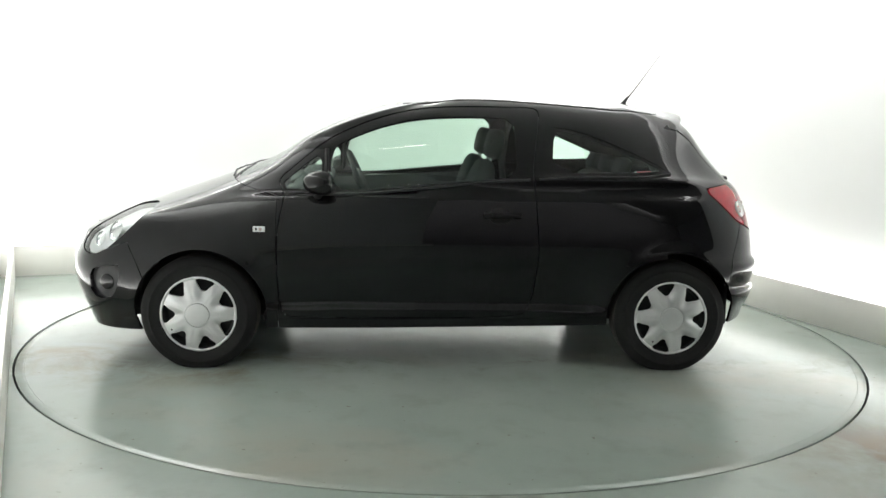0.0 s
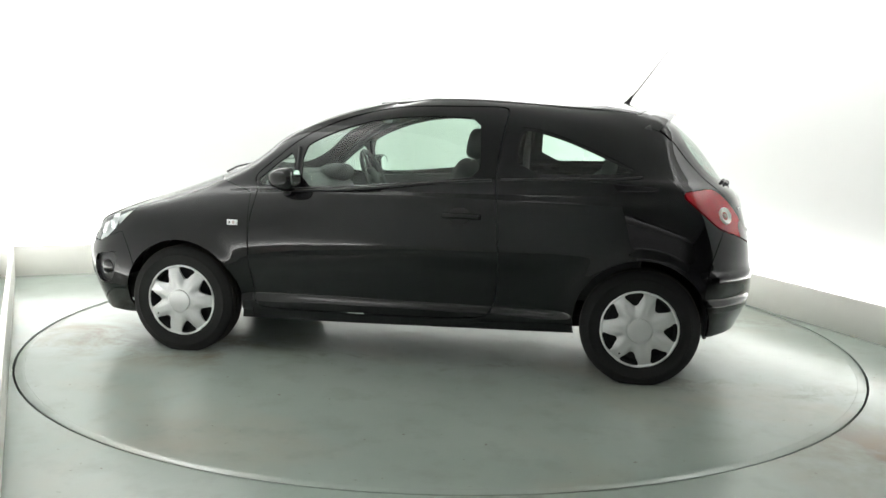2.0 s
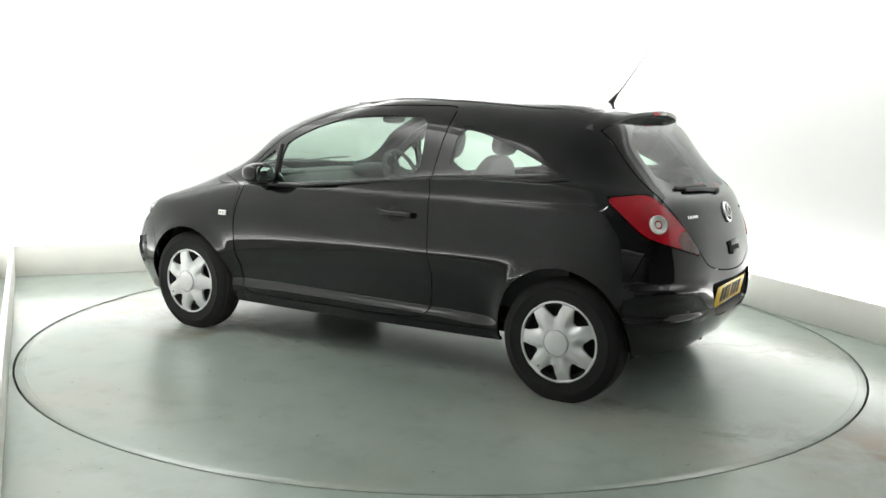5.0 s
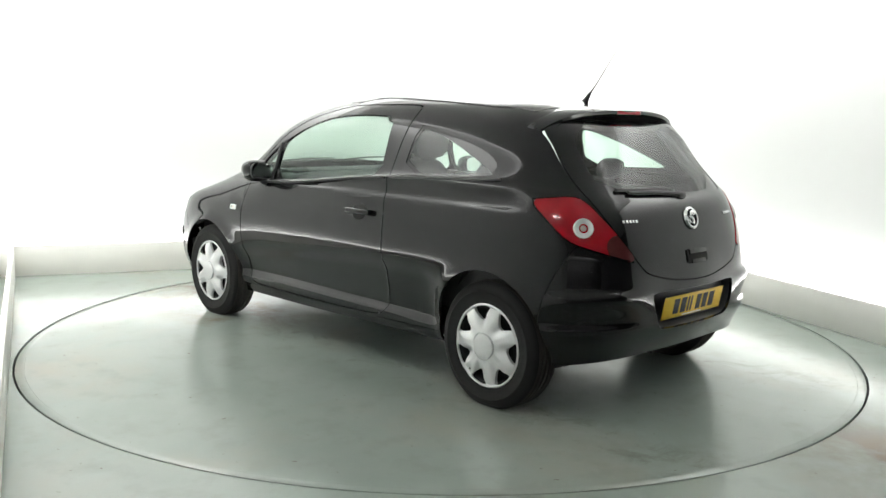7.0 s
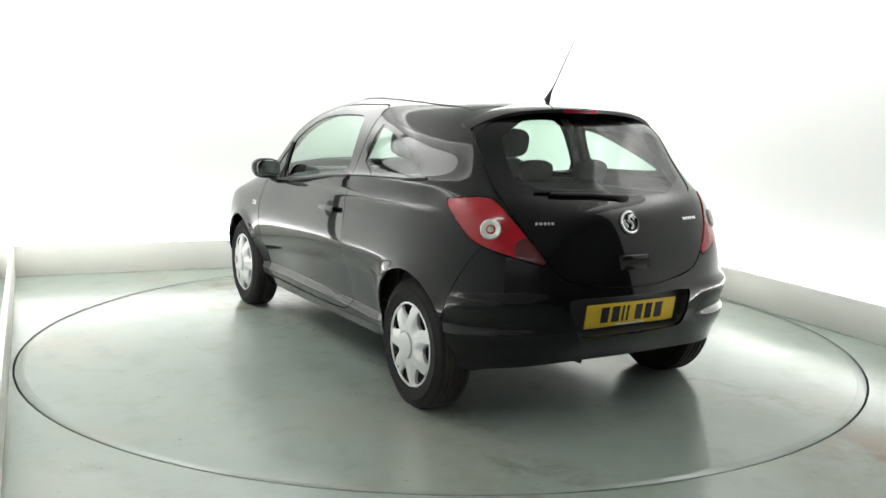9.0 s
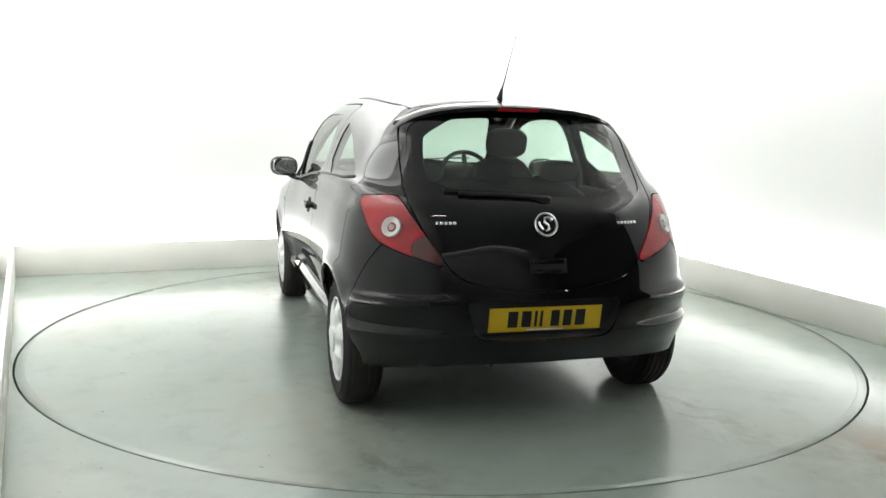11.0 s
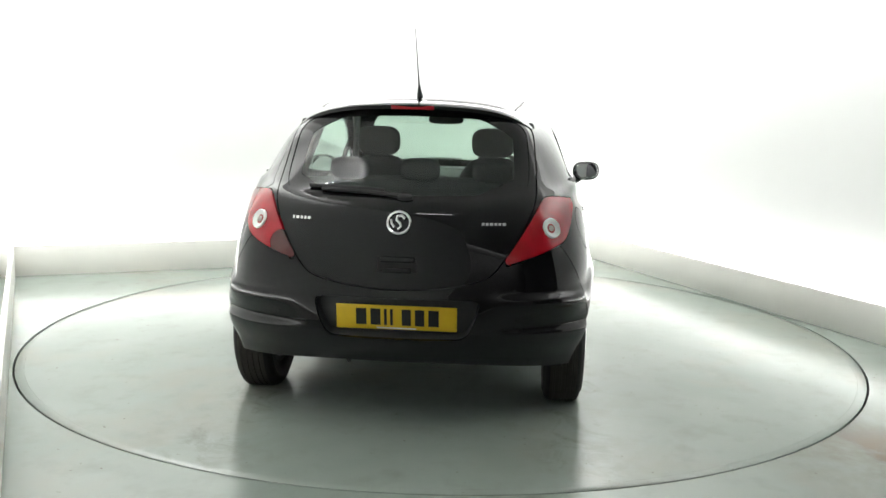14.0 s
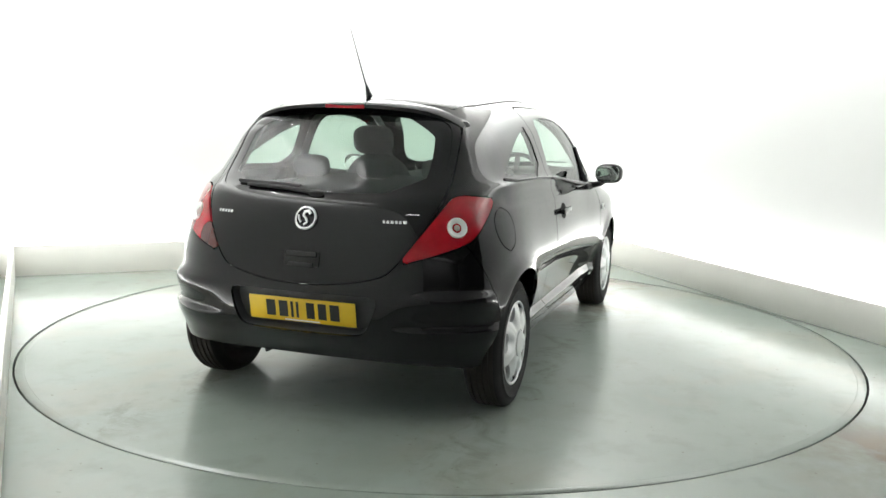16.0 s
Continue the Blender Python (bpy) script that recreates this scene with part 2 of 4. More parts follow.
def build_turntable():
    bm = lathe([(0.0005, 0.0), (DISC_R * 0.5, 0.0), (DISC_R - 0.05, 0.0), (DISC_R - 0.05, -0.012)], 160)
    ob = part("turntable", bm, M_DISC, None)
    bm = lathe([(DISC_R - 0.0495, -0.012), (DISC_R - 0.0495, 0.0), (DISC_R - 0.009, 0.0), (DISC_R - 0.006, -0.002), (DISC_R - 0.006, -0.045)], 160)
    part("rim", bm, M_DISC, ob)
    tagged(ob, "round grey-green painted turntable flush with the floor", "turntable")
    return ob


def build_wall(name, ang, dist, x0, x1, label, plinth=True):
    """White wall with its face 0.13 m behind the plinth's."""
    m = wall_frame(ang, dist)
    back = 0.13 if plinth else 0.0
    ob = part(name, box(x1 - x0, 0.12, WALL_H, 0.0, m @ pose((x0 + x1) / 2, back + 0.06, 0)), M_WALL, None, smooth=False)
    tagged(ob, label, "wall", kind="structure")
    if plinth:
        bm = box(x1 - x0, 0.03, 0.245, 0.006, m @ pose((x0 + x1) / 2, 0.015, 0))
        tagged(part(name + "_plinth", bm, M_PLINTH, None), "cream painted plinth board along the foot of the wall", "plinth", kind="structure")


build_floor()
TABLE = build_turntable()
build_wall("wall_back", BACK_ANG, BACK_D, -2.75, 2.6, "bright white studio wall washed with light")
build_wall("wall_right", RIGHT_ANG, RIGHT_D, -2.75, 4.0, "bright white studio wall washed with light")
# its near end, past the camera, is added unseen for the car to reflect
build_wall("wall_left", LEFT_ANG, LEFT_D, -6.2, 2.75, "bright white studio side wall washed with light")


def build_surround():
    """Unseen walls added behind the camera to dim reflections; the ceiling over all."""
    bm = box(16, 0.2, 3.6, 0, pose(0, -9.0, 0))
    tagged(part("surround_rear", bm, M_SURROUND, None, smooth=False), "unseen grey wall added behind the camera for reflections", "wall", kind="structure")
    bm = box(0.2, 10, 3.6, 0, pose(-4.5, -5.5, 0))
    tagged(part("surround_side", bm, M_SURROUND, None, smooth=False), "unseen grey side wall added for reflections", "wall", kind="structure")
    bm = box(0.2, 10, 3.6, 0, pose(6.0, -5.5, 0))
    tagged(part("surround_far", bm, M_SURROUND, None, smooth=False), "unseen grey side wall added for reflections", "wall", kind="structure")
    bm = box(18, 18, 0.1, 0, pose(0, -1.5, WALL_H + 0.02))
    tagged(part("ceiling", bm, M_CEIL, None, smooth=False), "plain grey ceiling over the bay", "ceiling", kind="structure")


build_surround()
# ---- the car: body surface as rings from sill to roof ----
# each ring: x, half width y, height z at sixteen stations from the nose round the side to the tail
RINGS = [
    ([1.96, 1.94, 1.88, 1.76, 1.60, 1.255, .88, .40, -.10, -.55, -.95, -1.30, -1.60, -1.735, -1.775, -1.785],
     [0, .30, .55, .69, .745, .76, .765, .765, .765, .765, .765, .765, .735, .56, .28, 0],
     [.18, .18, .18, .18, .18, .19, .20, .205, .215, .225, .235, .245, .255, .27, .275, .275]),
    ([2.04, 2.02, 1.94, 1.80, 1.62, 1.255, .88, .40, -.10, -.55, -.95, -1.30, -1.63, -1.775, -1.845, -1.87],
     [0, .31, .58, .75, .815, .845, .812, .797, .797, .797, .805, .838, .765, .56, .29, 0],
     [.36, .36, .36, .36, .36, .37, .36, .36, .36, .37, .38, .39, .40, .40, .40, .40]),
    ([2.06, 2.04, 1.95, 1.80, 1.62, 1.255, .88, .40, -.10, -.55, -.95, -1.30, -1.63, -1.78, -1.845, -1.87],
     [0, .31, .59, .755, .822, .862, .856, .846, .847, .849, .851, .853, .765, .57, .29, 0],
     [.54, .54, .54, .55, .57, .59, .585, .60, .61, .615, .615, .60, .585, .58, .575, .575]),
    ([2.04, 2.00, 1.90, 1.77, 1.60, 1.255, .88, .40, -.10, -.55, -.95, -1.30, -1.61, -1.755, -1.815, -1.832],
     [0, .31, .57, .722, .800, .846, .850, .842, .843, .843, .842, .833, .74, .56, .29, 0],
     [.63, .635, .655, .69, .735, .745, .75, .75, .75, .75, .755, .76, .75, .74, .735, .735]),
    ([1.93, 1.89, 1.80, 1.68, 1.52, 1.22, .88, .40, -.10, -.55, -.95, -1.30, -1.56, -1.69, -1.76, -1.777],
     [0, .30, .53, .662, .730, .775, .800, .803, .806, .804, .796, .776, .685, .54, .29, 0],
     [.725, .728, .740, .765, .81, .862, .89, .925, .965, .985, .985, .975, .945, .925, .92, .92]),
    ([1.16, 1.14, 1.10, 1.05, 1.0, .935, .83, .40, -.10, -.55, -.95, -1.25, -1.47, -1.61, -1.685, -1.705],
     [0, .28, .51, .645, .702, .735, .757, .777, .775, .771, .762, .736, .655, .535, .28, 0],
     [1.0, .998, .99, .988, .985, .97, .948, .955, 1.0, 1.035, 1.045, 1.05, 1.04, 1.02, 1.005, 1.0]),
    ([.76, .75, .735, .72, .69, .64, .53, .28, -.10, -.50, -.90, -1.18, -1.385, -1.475, -1.545, -1.57],
     [0, .26, .475, .597, .645, .675, .695, .710, .712, .706, .693, .669, .598, .50, .27, 0],
     [1.21, 1.21, 1.208, 1.205, 1.203, 1.195, 1.185, 1.195, 1.21, 1.20, 1.19, 1.18, 1.18, 1.175, 1.175, 1.175]),
    ([.32, .32, .31, .30, .29, .27, .23, .10, -.12, -.45, -.80, -1.08, -1.27, -1.335, -1.352, -1.355],
     [0, .24, .435, .527, .562, .582, .597, .611, .614, .605, .592, .575, .537, .46, .26, 0],
     [1.39, 1.39, 1.382, 1.373, 1.368, 1.36, 1.353, 1.362, 1.372, 1.365, 1.345, 1.318, 1.308, 1.335, 1.357, 1.362]),
    ([.10, .10, .09, .08, .07, .06, .04, -.02, -.14, -.42, -.74, -.98, -1.10, -1.16, -1.20, -1.21],
     [0, .20, .34, .41, .44, .455, .465, .48, .485, .48, .47, .46, .45, .38, .22, 0],
     [1.443, 1.440, 1.432, 1.424, 1.420, 1.416, 1.415, 1.422, 1.434, 1.430, 1.412, 1.398, 1.394, 1.404, 1.414, 1.417]),
    ([-.05, -.06, -.07, -.08, -.09, -.10, -.12, -.16, -.24, -.44, -.68, -.84, -.93, -.98, -1.02, -1.04],
     [0] * 16,
     [1.458, 1.459, 1.459, 1.460, 1.460, 1.460, 1.461, 1.462, 1.463, 1.460, 1.452, 1.446, 1.441, 1.438, 1.436, 1.434]),
]


def spline(t, p, s):
    """Natural cubic through p (n x k) at knots t, taken at s."""
    n = len(t)
    h = np.diff(t)
    a = np.zeros((n, n))
    b = np.zeros((n, p.shape[1]))
    a[0, 0] = a[-1, -1] = 1
    for i in range(1, n - 1):
        a[i, i - 1], a[i, i], a[i, i + 1] = h[i - 1], 2 * (h[i - 1] + h[i]), h[i]
        b[i] = 6 * ((p[i + 1] - p[i]) / h[i] - (p[i] - p[i - 1]) / h[i - 1])
    k = np.linalg.solve(a, b)
    i = np.clip(np.searchsorted(t, s, side="right") - 1, 0, n - 2)
    d, hh = (s - t[i])[:, None], h[i][:, None]
    slope = (p[i + 1] - p[i]) / hh - hh * (2 * k[i] + k[i + 1]) / 6
    return p[i] + slope * d + k[i] / 2 * d**2 + (k[i + 1] - k[i]) / (6 * hh) * d**3


def body_grid(nu=200, nv=200):
    net = np.array([[(x, y, z) for x, y, z in zip(*ring)] for ring in RINGS], float)
    # mirror three stations past either centre line, so that the skin is smooth there
    flip = np.array([1, -1, 1])
    net = np.concatenate([net[:, 3:0:-1] * flip, net, net[:, -2:-5:-1] * flip], 1)
    du = np.sqrt(np.linalg.norm(np.diff(net[1:8], axis=1), axis=2)).mean(0) ** 2
    tu = np.concatenate([[0], np.cumsum(du)])
    s = np.linspace(tu[3], tu[-4], nu)
    rows = np.array([spline(tu, r, s) for r in net])
    out = np.empty((nv, nu, 3))
    dv = np.linalg.norm(np.diff(net[:, 3:-3], axis=0), axis=2)
    tv = np.concatenate([[0], np.cumsum(np.sqrt(dv).mean(1) ** 2)])
    sv = np.linspace(0, tv[-1], nv)
    for j in range(nu):
        out[:, j] = spline(tv, rows[:, j], sv)
    out[:, 0, 1] = out[:, -1, 1] = 0
    out[-1, :, 1] = 0
    return out


GRID = body_grid()


def grid_mesh():
    nv, nu, _ = GRID.shape
    bm = bmesh.new()
    vs = [[bm.verts.new(GRID[i, j]) for j in range(nu)] for i in range(nv)]
    for i in range(nv - 1):
        for j in range(nu - 1):
            bm.faces.new((vs[i][j], vs[i][j + 1], vs[i + 1][j + 1], vs[i + 1][j]))
    bmesh.ops.remove_doubles(bm, verts=bm.verts[:], dist=0.0004)
    return bm


# ---- cutting the skin into panels ----
def chaikin(pts, times=2, closed=True):
    p = np.array(pts, float)
    for _ in range(times):
        q = np.roll(p, -1, 0) if closed else p[1:]
        a = p if closed else p[:-1]
        r = np.stack([0.75 * a + 0.25 * q, 0.25 * a + 0.75 * q], 1).reshape(-1, 2)
        p = r if closed else np.concatenate([p[:1], r, p[-1:]])
    return p


def outline(pts, times=2):
    """Signed distance to a rounded outline, negative inside."""
    p = chaikin(pts, times)
    q = np.roll(p, -1, 0)

    def sdf(u, v):
        d = np.full(len(u), 1e9)
        inside = np.zeros(len(u), bool)
        for (ax, ay), (bx, by) in zip(p, q):
            ex, ey = bx - ax, by - ay
            k = np.clip(((u - ax) * ex + (v - ay) * ey) / (ex * ex + ey * ey + 1e-12), 0, 1)
            d = np.minimum(d, np.hypot(u - ax - k * ex, v - ay - k * ey))
            cross = (ay > v) != (by > v)
            inside ^= cross & (u < (bx - ax) * (v - ay) / (by - ay + 1e-12) + ax)
        return np.where(inside, -d, d)

    return sdf


def coords(bm):
    return np.array([v.co for v in bm.verts])


def cut(bm, fn, level=0.0):
    """Split the faces of bm along fn = level."""
    bm.verts.index_update()
    val = fn(coords(bm)) - level
    val[np.abs(val) < 2e-4] = 0.0
    val = val.tolist()
    zero = {v for v in bm.verts if val[v.index] == 0.0}
    sign = {v: val[v.index] for v in bm.verts}
    for e in bm.edges[:]:
        a, b = e.verts
        if sign[a] * sign[b] < 0:
            _, n = bmesh.utils.edge_split(e, a, sign[a] / (sign[a] - sign[b]))
            zero.add(n)
            sign[n] = 0.0
    touched = {f for v in zero for f in v.link_faces}
    for f in touched:
        z = [v for v in f.verts if v in zero]
        s = [sign[v] for v in f.verts]
        if len(z) == 2 and min(s) < 0 < max(s):
            try:
                bmesh.utils.face_split(f, z[0], z[1])
            except ValueError:
                pass


def split(bm, fn, gap=0.0):
    """Take the faces with fn < 0 out of bm into a mesh of their own, leaving a gap."""
    if gap:
        cut(bm, fn, -gap / 2)
        cut(bm, fn, gap / 2)
    else:
        cut(bm, fn)
    faces = bm.faces[:]
    mid = np.array([f.calc_center_median() for f in faces])
    val = fn(mid)
    inside = [f for f, v in zip(faces, val) if v < -gap / 2]
    out = lift(inside)
    drop = [f for f, v in zip(faces, val) if v < gap / 2]
    bmesh.ops.delete(bm, geom=drop, context="FACES")
    return out


def lift(faces):
    out = bmesh.new()
    made = {}
    for f in faces:
        vs = []
        for v in f.verts:
            if v not in made:
                made[v] = out.verts.new(v.co)
            vs.append(made[v])
        out.faces.new(vs)
    return out


def finish(bm, inset=0.0, flange=0.014, both=False, mirror=False, keep_mid=True):
    """Push the panel in, fold its rim inwards, and mirror or join it across the centre line."""
    bm.normal_update()
    centre = sum((v.co for v in bm.verts), Vector()) / max(1, len(bm.verts))
    core = Vector((max(-1.1, min(1.2, centre.x)), 0, 0.55))
    s = sum((1 if f.normal.dot(f.calc_center_median() - core) > 0 else -1) * f.calc_area() for f in bm.faces)
    if s < 0:
        bmesh.ops.reverse_faces(bm, faces=bm.faces[:])
    bm.normal_update()
    if inset:
        for v, n in [(v, v.normal.copy()) for v in bm.verts]:
            v.co -= n * inset
    if flange:
        norm = {v: v.normal.copy() for v in bm.verts}
        rim = [e for e in bm.edges if len(e.link_faces) == 1 and not (abs(e.verts[0].co.y) < 0.002 and abs(e.verts[1].co.y) < 0.002)]
        low = {}
        for e in rim:
            for v in e.verts:
                if v not in low:
                    c = v.co - norm[v] * flange
                    if abs(v.co.y) < 0.002:
                        c.y = 0
                    low[v] = bm.verts.new(c)
        for e in rim:
            a, b = e.link_loops[0].vert, e.link_loops[0].link_loop_next.vert
            bm.faces.new((b, a, low[a], low[b]))
    if both:
        twin = bm.copy()
        twin.transform(Matrix.Diagonal((1, -1, 1, 1)))
        bmesh.ops.reverse_faces(twin, faces=twin.faces[:])
        absorb(bm, twin)
        bmesh.ops.remove_doubles(bm, verts=[v for v in bm.verts if abs(v.co.y) < 0.003], dist=0.002)
    if mirror:
        bm.transform(Matrix.Diagonal((1, -1, 1, 1)))
        bmesh.ops.reverse_faces(bm, faces=bm.faces[:])
    return bm


FAR = 0.5


def side(pts, times=2, low=-9.0, high=9.0):
    s = outline(pts, times)
    return lambda c: np.where((c[:, 2] > low) & (c[:, 2] < high), s(c[:, 0], c[:, 2]), FAR)


def rear(pts, times=2, x_max=-1.15):
    s = outline([(-y, z) for y, z in pts[::-1] if y > 0.001] + list(pts), times)
    return lambda c: np.where(c[:, 0] < x_max, s(c[:, 1], c[:, 2]), FAR)


def front(pts, times=2, x_min=0.15):
    s = outline([(-y, z) for y, z in pts[::-1] if y > 0.001] + list(pts), times)
    return lambda c: np.where(c[:, 0] > x_min, s(c[:, 1], c[:, 2]), FAR)


def wrap(pts, times=2):
    """Outline in (y + x + 1.8, z), which runs round the rear corner."""
    s = outline(pts, times)
    return lambda c: np.where(c[:, 0] < -1.25, s(c[:, 1] + c[:, 0] + 1.8, c[:, 2]), FAR)


ARCH_R = 0.342
WHEEL_X, WHEEL_Y, HUB_Z, TYRE_R = 1.2555, 0.735, 0.287, 0.305


def arch(cx, cz):
    return lambda c: np.where(c[:, 1] > 0.45, np.hypot(c[:, 0] - cx, c[:, 2] - cz) - ARCH_R, FAR)


REAR_GLASS = rear([(0, 1.36), (.30, 1.352), (.47, 1.325), (.525, 1.28), (.538, 1.20), (.546, 1.10), (.540, 1.035), (.50, 1.0), (.35, .988), (0, .982)])
TAILGATE = rear([(0, 1.385), (.30, 1.375), (.50, 1.335), (.556, 1.28), (.568, 1.18), (.576, 1.09), (.580, 1.01), (.568, .945), (.505, .815), (.435, .715), (.385, .66), (.28, .632), (.14, .612), (0, .607)], 2, -1.22)
DOOR_GLASS = side([(.575, .945), (.575, 1.150), (.50, 1.200), (.357, 1.262), (.207, 1.306), (.057, 1.328), (-.093, 1.336), (-.243, 1.337), (-.385, 1.330), (-.400, 1.20), (-.405, 1.032), (-.22, 1.008), (.05, .982), (.34, .952)], 1, .88)
SAIL_GLASS = side([(.86, .945), (.625, .945), (.622, 1.135), (.71, 1.075)], 1, .88)
QUARTER_GLASS = side([(-.575, 1.035), (-.592, 1.292), (-.69, 1.285), (-.838, 1.242), (-.99, 1.182), (-1.143, 1.115), (-1.235, 1.064), (-1.10, 1.050)], 1, .9)
DOOR = side([(.805, .93), (.845, .75), (.848, .55), (.845, .34), (.82, .272), (.74, .262), (.1, .264), (-.38, .275), (-.50, .31), (-.528, .60), (-.505, .90), (-.488, 1.03), (-.50, 1.15), (-.520, 1.29), (-.530, 1.345), (-.528, 1.380), (-.50, 1.392), (-.42, 1.394), (-.10, 1.392), (.09, 1.380), (.25, 1.348), (.42, 1.292), (.60, 1.205), (.74, 1.085), (.86, .985)], 2, .2)
HEADLIGHT = side([(1.50, .845), (1.62, .825), (1.74, .79), (1.86, .70), (1.93, .62), (1.87, .575), (1.76, .60), (1.62, .715)], 1)
WINDSCREEN = front([(0, 1.378), (.30, 1.372), (.46, 1.348), (.515, 1.30), (.575, 1.18), (.62, 1.07), (.63, 1.0), (.50, .992), (.30, 1.012), (0, 1.02)], 1)
TAIL_LIGHT = wrap([(.42, .708), (.62, .748), (.80, .785), (.90, .812), (1.0, .880), (1.13, .982), (1.0, .992), (.86, 1.0), (.78, .985), (.58, .845)], 1)
RECESS = rear([(0, .572), (.30, .572), (.362, .565), (.335, .47), (.300, .402), (.25, .395), (0, .395)], 1, -1.6)
FLAP = side([(-1.40 + .085 * math.cos(a / 8 * math.pi), .845 + .095 * math.sin(a / 8 * math.pi)) for a in range(16)], 0, .6)


def hood(c):
    s = outline([(1.02, -.60), (1.30, -.66), (1.60, -.645), (1.86, -.50), (1.94, -.25), (1.955, 0), (1.94, .25), (1.86, .50), (1.60, .645), (1.30, .66), (1.02, .60), (1.09, .3), (1.11, 0), (1.09, -.3)], 1)
    return np.where((c[:, 2] > .70) & (c[:, 0] > .9), s(c[:, 0], c[:, 1]), FAR)


def rear_bumper(c):
    s = outline([(-1.58, .10), (-1.56, .47), (-1.585, .62), (-1.65, .80), (-1.80, .735), (-2.3, .72), (-2.3, .10)], 0)
    return s(c[:, 0], c[:, 2])


def front_bumper(c):
    s = outline([(1.52, .10), (1.535, .48), (1.62, .66), (1.76, .61), (1.90, .60), (2.02, .68), (2.4, .69), (2.4, .10)], 0)
    return s(c[:, 0], c[:, 2])


def roof(c):
    s = outline([(.33, 0), (.33, -.30), (.22, -.475), (-.1, -.505), (-.5, -.50), (-.9, -.485), (-1.21, -.465), (-1.27, -.30), (-1.285, 0), (-1.27, .30), (-1.21, .465), (-.9, .485), (-.5, .50), (-.1, .505), (.22, .475), (.33, .30)], 0)
    return np.where(c[:, 2] > 1.33, s(c[:, 0], c[:, 1]), FAR)


def smooth_step(a, b, v):
    t = min(1.0, max(0.0, (v - a) / (b - a)))
    return t * t * (3 - 2 * t)


def flare(bm):
    """Rolled lips round the wheel openings and soft creases along the bumper."""
    for v in bm.verts:
        x, y, z = v.co
        if y > 0.5:
            for cx, cz in ((1.248, .292), (-1.255, .305)):
                d = (math.hypot(x - cx, z - cz) - ARCH_R) / 0.04
                if -1.5 < d < 3 and z > 0.25:
                    v.co.y += 0.013 * math.exp(-max(0, d) ** 2)
        # crease along the flank with a scooped lower half
        if -1.05 < x < 1.0 and y > 0.5:
            d = 0.63 - 0.115 * min(1.0, max(0.0, (x + 0.45) / 1.3)) ** 1.2 - z
            if 0 < d < 0.4:
                ends = smooth_step(-0.98, -0.80, x) * smooth_step(1.0, 0.86, x)
                v.co.y -= 0.030 * ends * smooth_step(0, 0.10, d) * smooth_step(0.295, 0.350, z)
            v.co.y += 0.009 * math.exp(-(((z - 0.318) / 0.016) ** 2)) * smooth_step(0.72, 0.50, x) * smooth_step(-0.75, -0.50, x)
        if -1.45 < x < 0.7 and y > 0.5 and 0.90 < z < 1.06:
            k = smooth_step(0.7, 0.2, x) * smooth_step(-1.45, -1.30, x)
            v.co.y -= 0.011 * k * smooth_step(0.918, 0.944, z) * smooth_step(1.035, 0.975, z)
        if x < -1.45 and y > 0.33 and 0.28 < z < 0.64:
            # two stepped ledges on the bumper corners
            k = smooth_step(0.34, 0.62, y) * smooth_step(-1.52, -1.62, x)
            up = smooth_step(0.605, 0.570, z) * smooth_step(0.455, 0.555, z)
            lip = smooth_step(0.452, 0.424, z) * smooth_step(0.30, 0.40, z)
            out = Vector((x + 1.25, y * 0.55, 0)).normalized()
            v.co += out * k * (0.022 * up + 0.016 * lip)


CAR = thing("hatchback_car", "black three-door hatchback car standing on the turntable", "car")
SKIN = grid_mesh()
flare(SKIN)
for spot in ((1.248, .292), (-1.255, .305)):
    split(SKIN, arch(*spot)).free()


def pane(name, bm, mat, label, parent, inset=0.004, **kw):
    ob = part(name, finish(bm, inset, 0.004, **kw), mat, parent, label, smooth="keep")
    ob.visible_shadow = False
    return ob


def pair(name, bm, mat, parent=None, label="", inset=0.0, flange=0.014, glass=False):
    """The left-hand part and its mirror image."""
    obs = []
    for mirror in (False, True):
        b = bm.copy()
        p = parent[len(obs)] if parent else CAR
        if glass:
            obs.append(pane(name, b, mat, label, p, mirror=mirror))
        else:
            obs.append(part(name, finish(b, inset, flange, mirror=mirror), mat, p, label, smooth="keep"))
    bm.free()
    return obs


rear_glass = split(SKIN, REAR_GLASS)
tail_light = split(SKIN, TAIL_LIGHT, 0.006)
tailgate = split(SKIN, TAILGATE, 0.006)
windscreen = split(SKIN, WINDSCREEN)
door_glass = split(SKIN, DOOR_GLASS)
sail_glass = split(SKIN, SAIL_GLASS)
quarter_glass = split(SKIN, QUARTER_GLASS)
door = split(SKIN, DOOR, 0.006)
headlight = split(SKIN, HEADLIGHT, 0.005)
bonnet = split(SKIN, hood, 0.005)
roof_skin = split(SKIN, roof, 0.006)
bumper_r = split(SKIN, rear_bumper, 0.004)
recess = split(bumper_r, RECESS)
bumper_f = split(SKIN, front_bumper, 0.004)

TAILGATE_OB = part("tailgate", finish(tailgate, both=True), M_PAINT, CAR, "gloss black tailgate", smooth="keep")
clear_r = split(rear_glass, lambda c: REAR_GLASS(c) + 0.016 + 0.050 * np.clip((np.abs(c[:, 1]) - 0.32) / 0.14, 0, 1))
part("window_surround", finish(rear_glass, 0.0035, 0.004, both=True), M_GLOSSBLACK, TAILGATE_OB, "black printed glass border", smooth="keep")
pane("rear_window", clear_r, M_REARGLASS, "tinted rear window", TAILGATE_OB, both=True)
part("roof", finish(roof_skin, both=True), M_PAINT, CAR, smooth="keep")
part("bonnet", finish(bonnet, both=True), M_PAINT, CAR, smooth="keep")
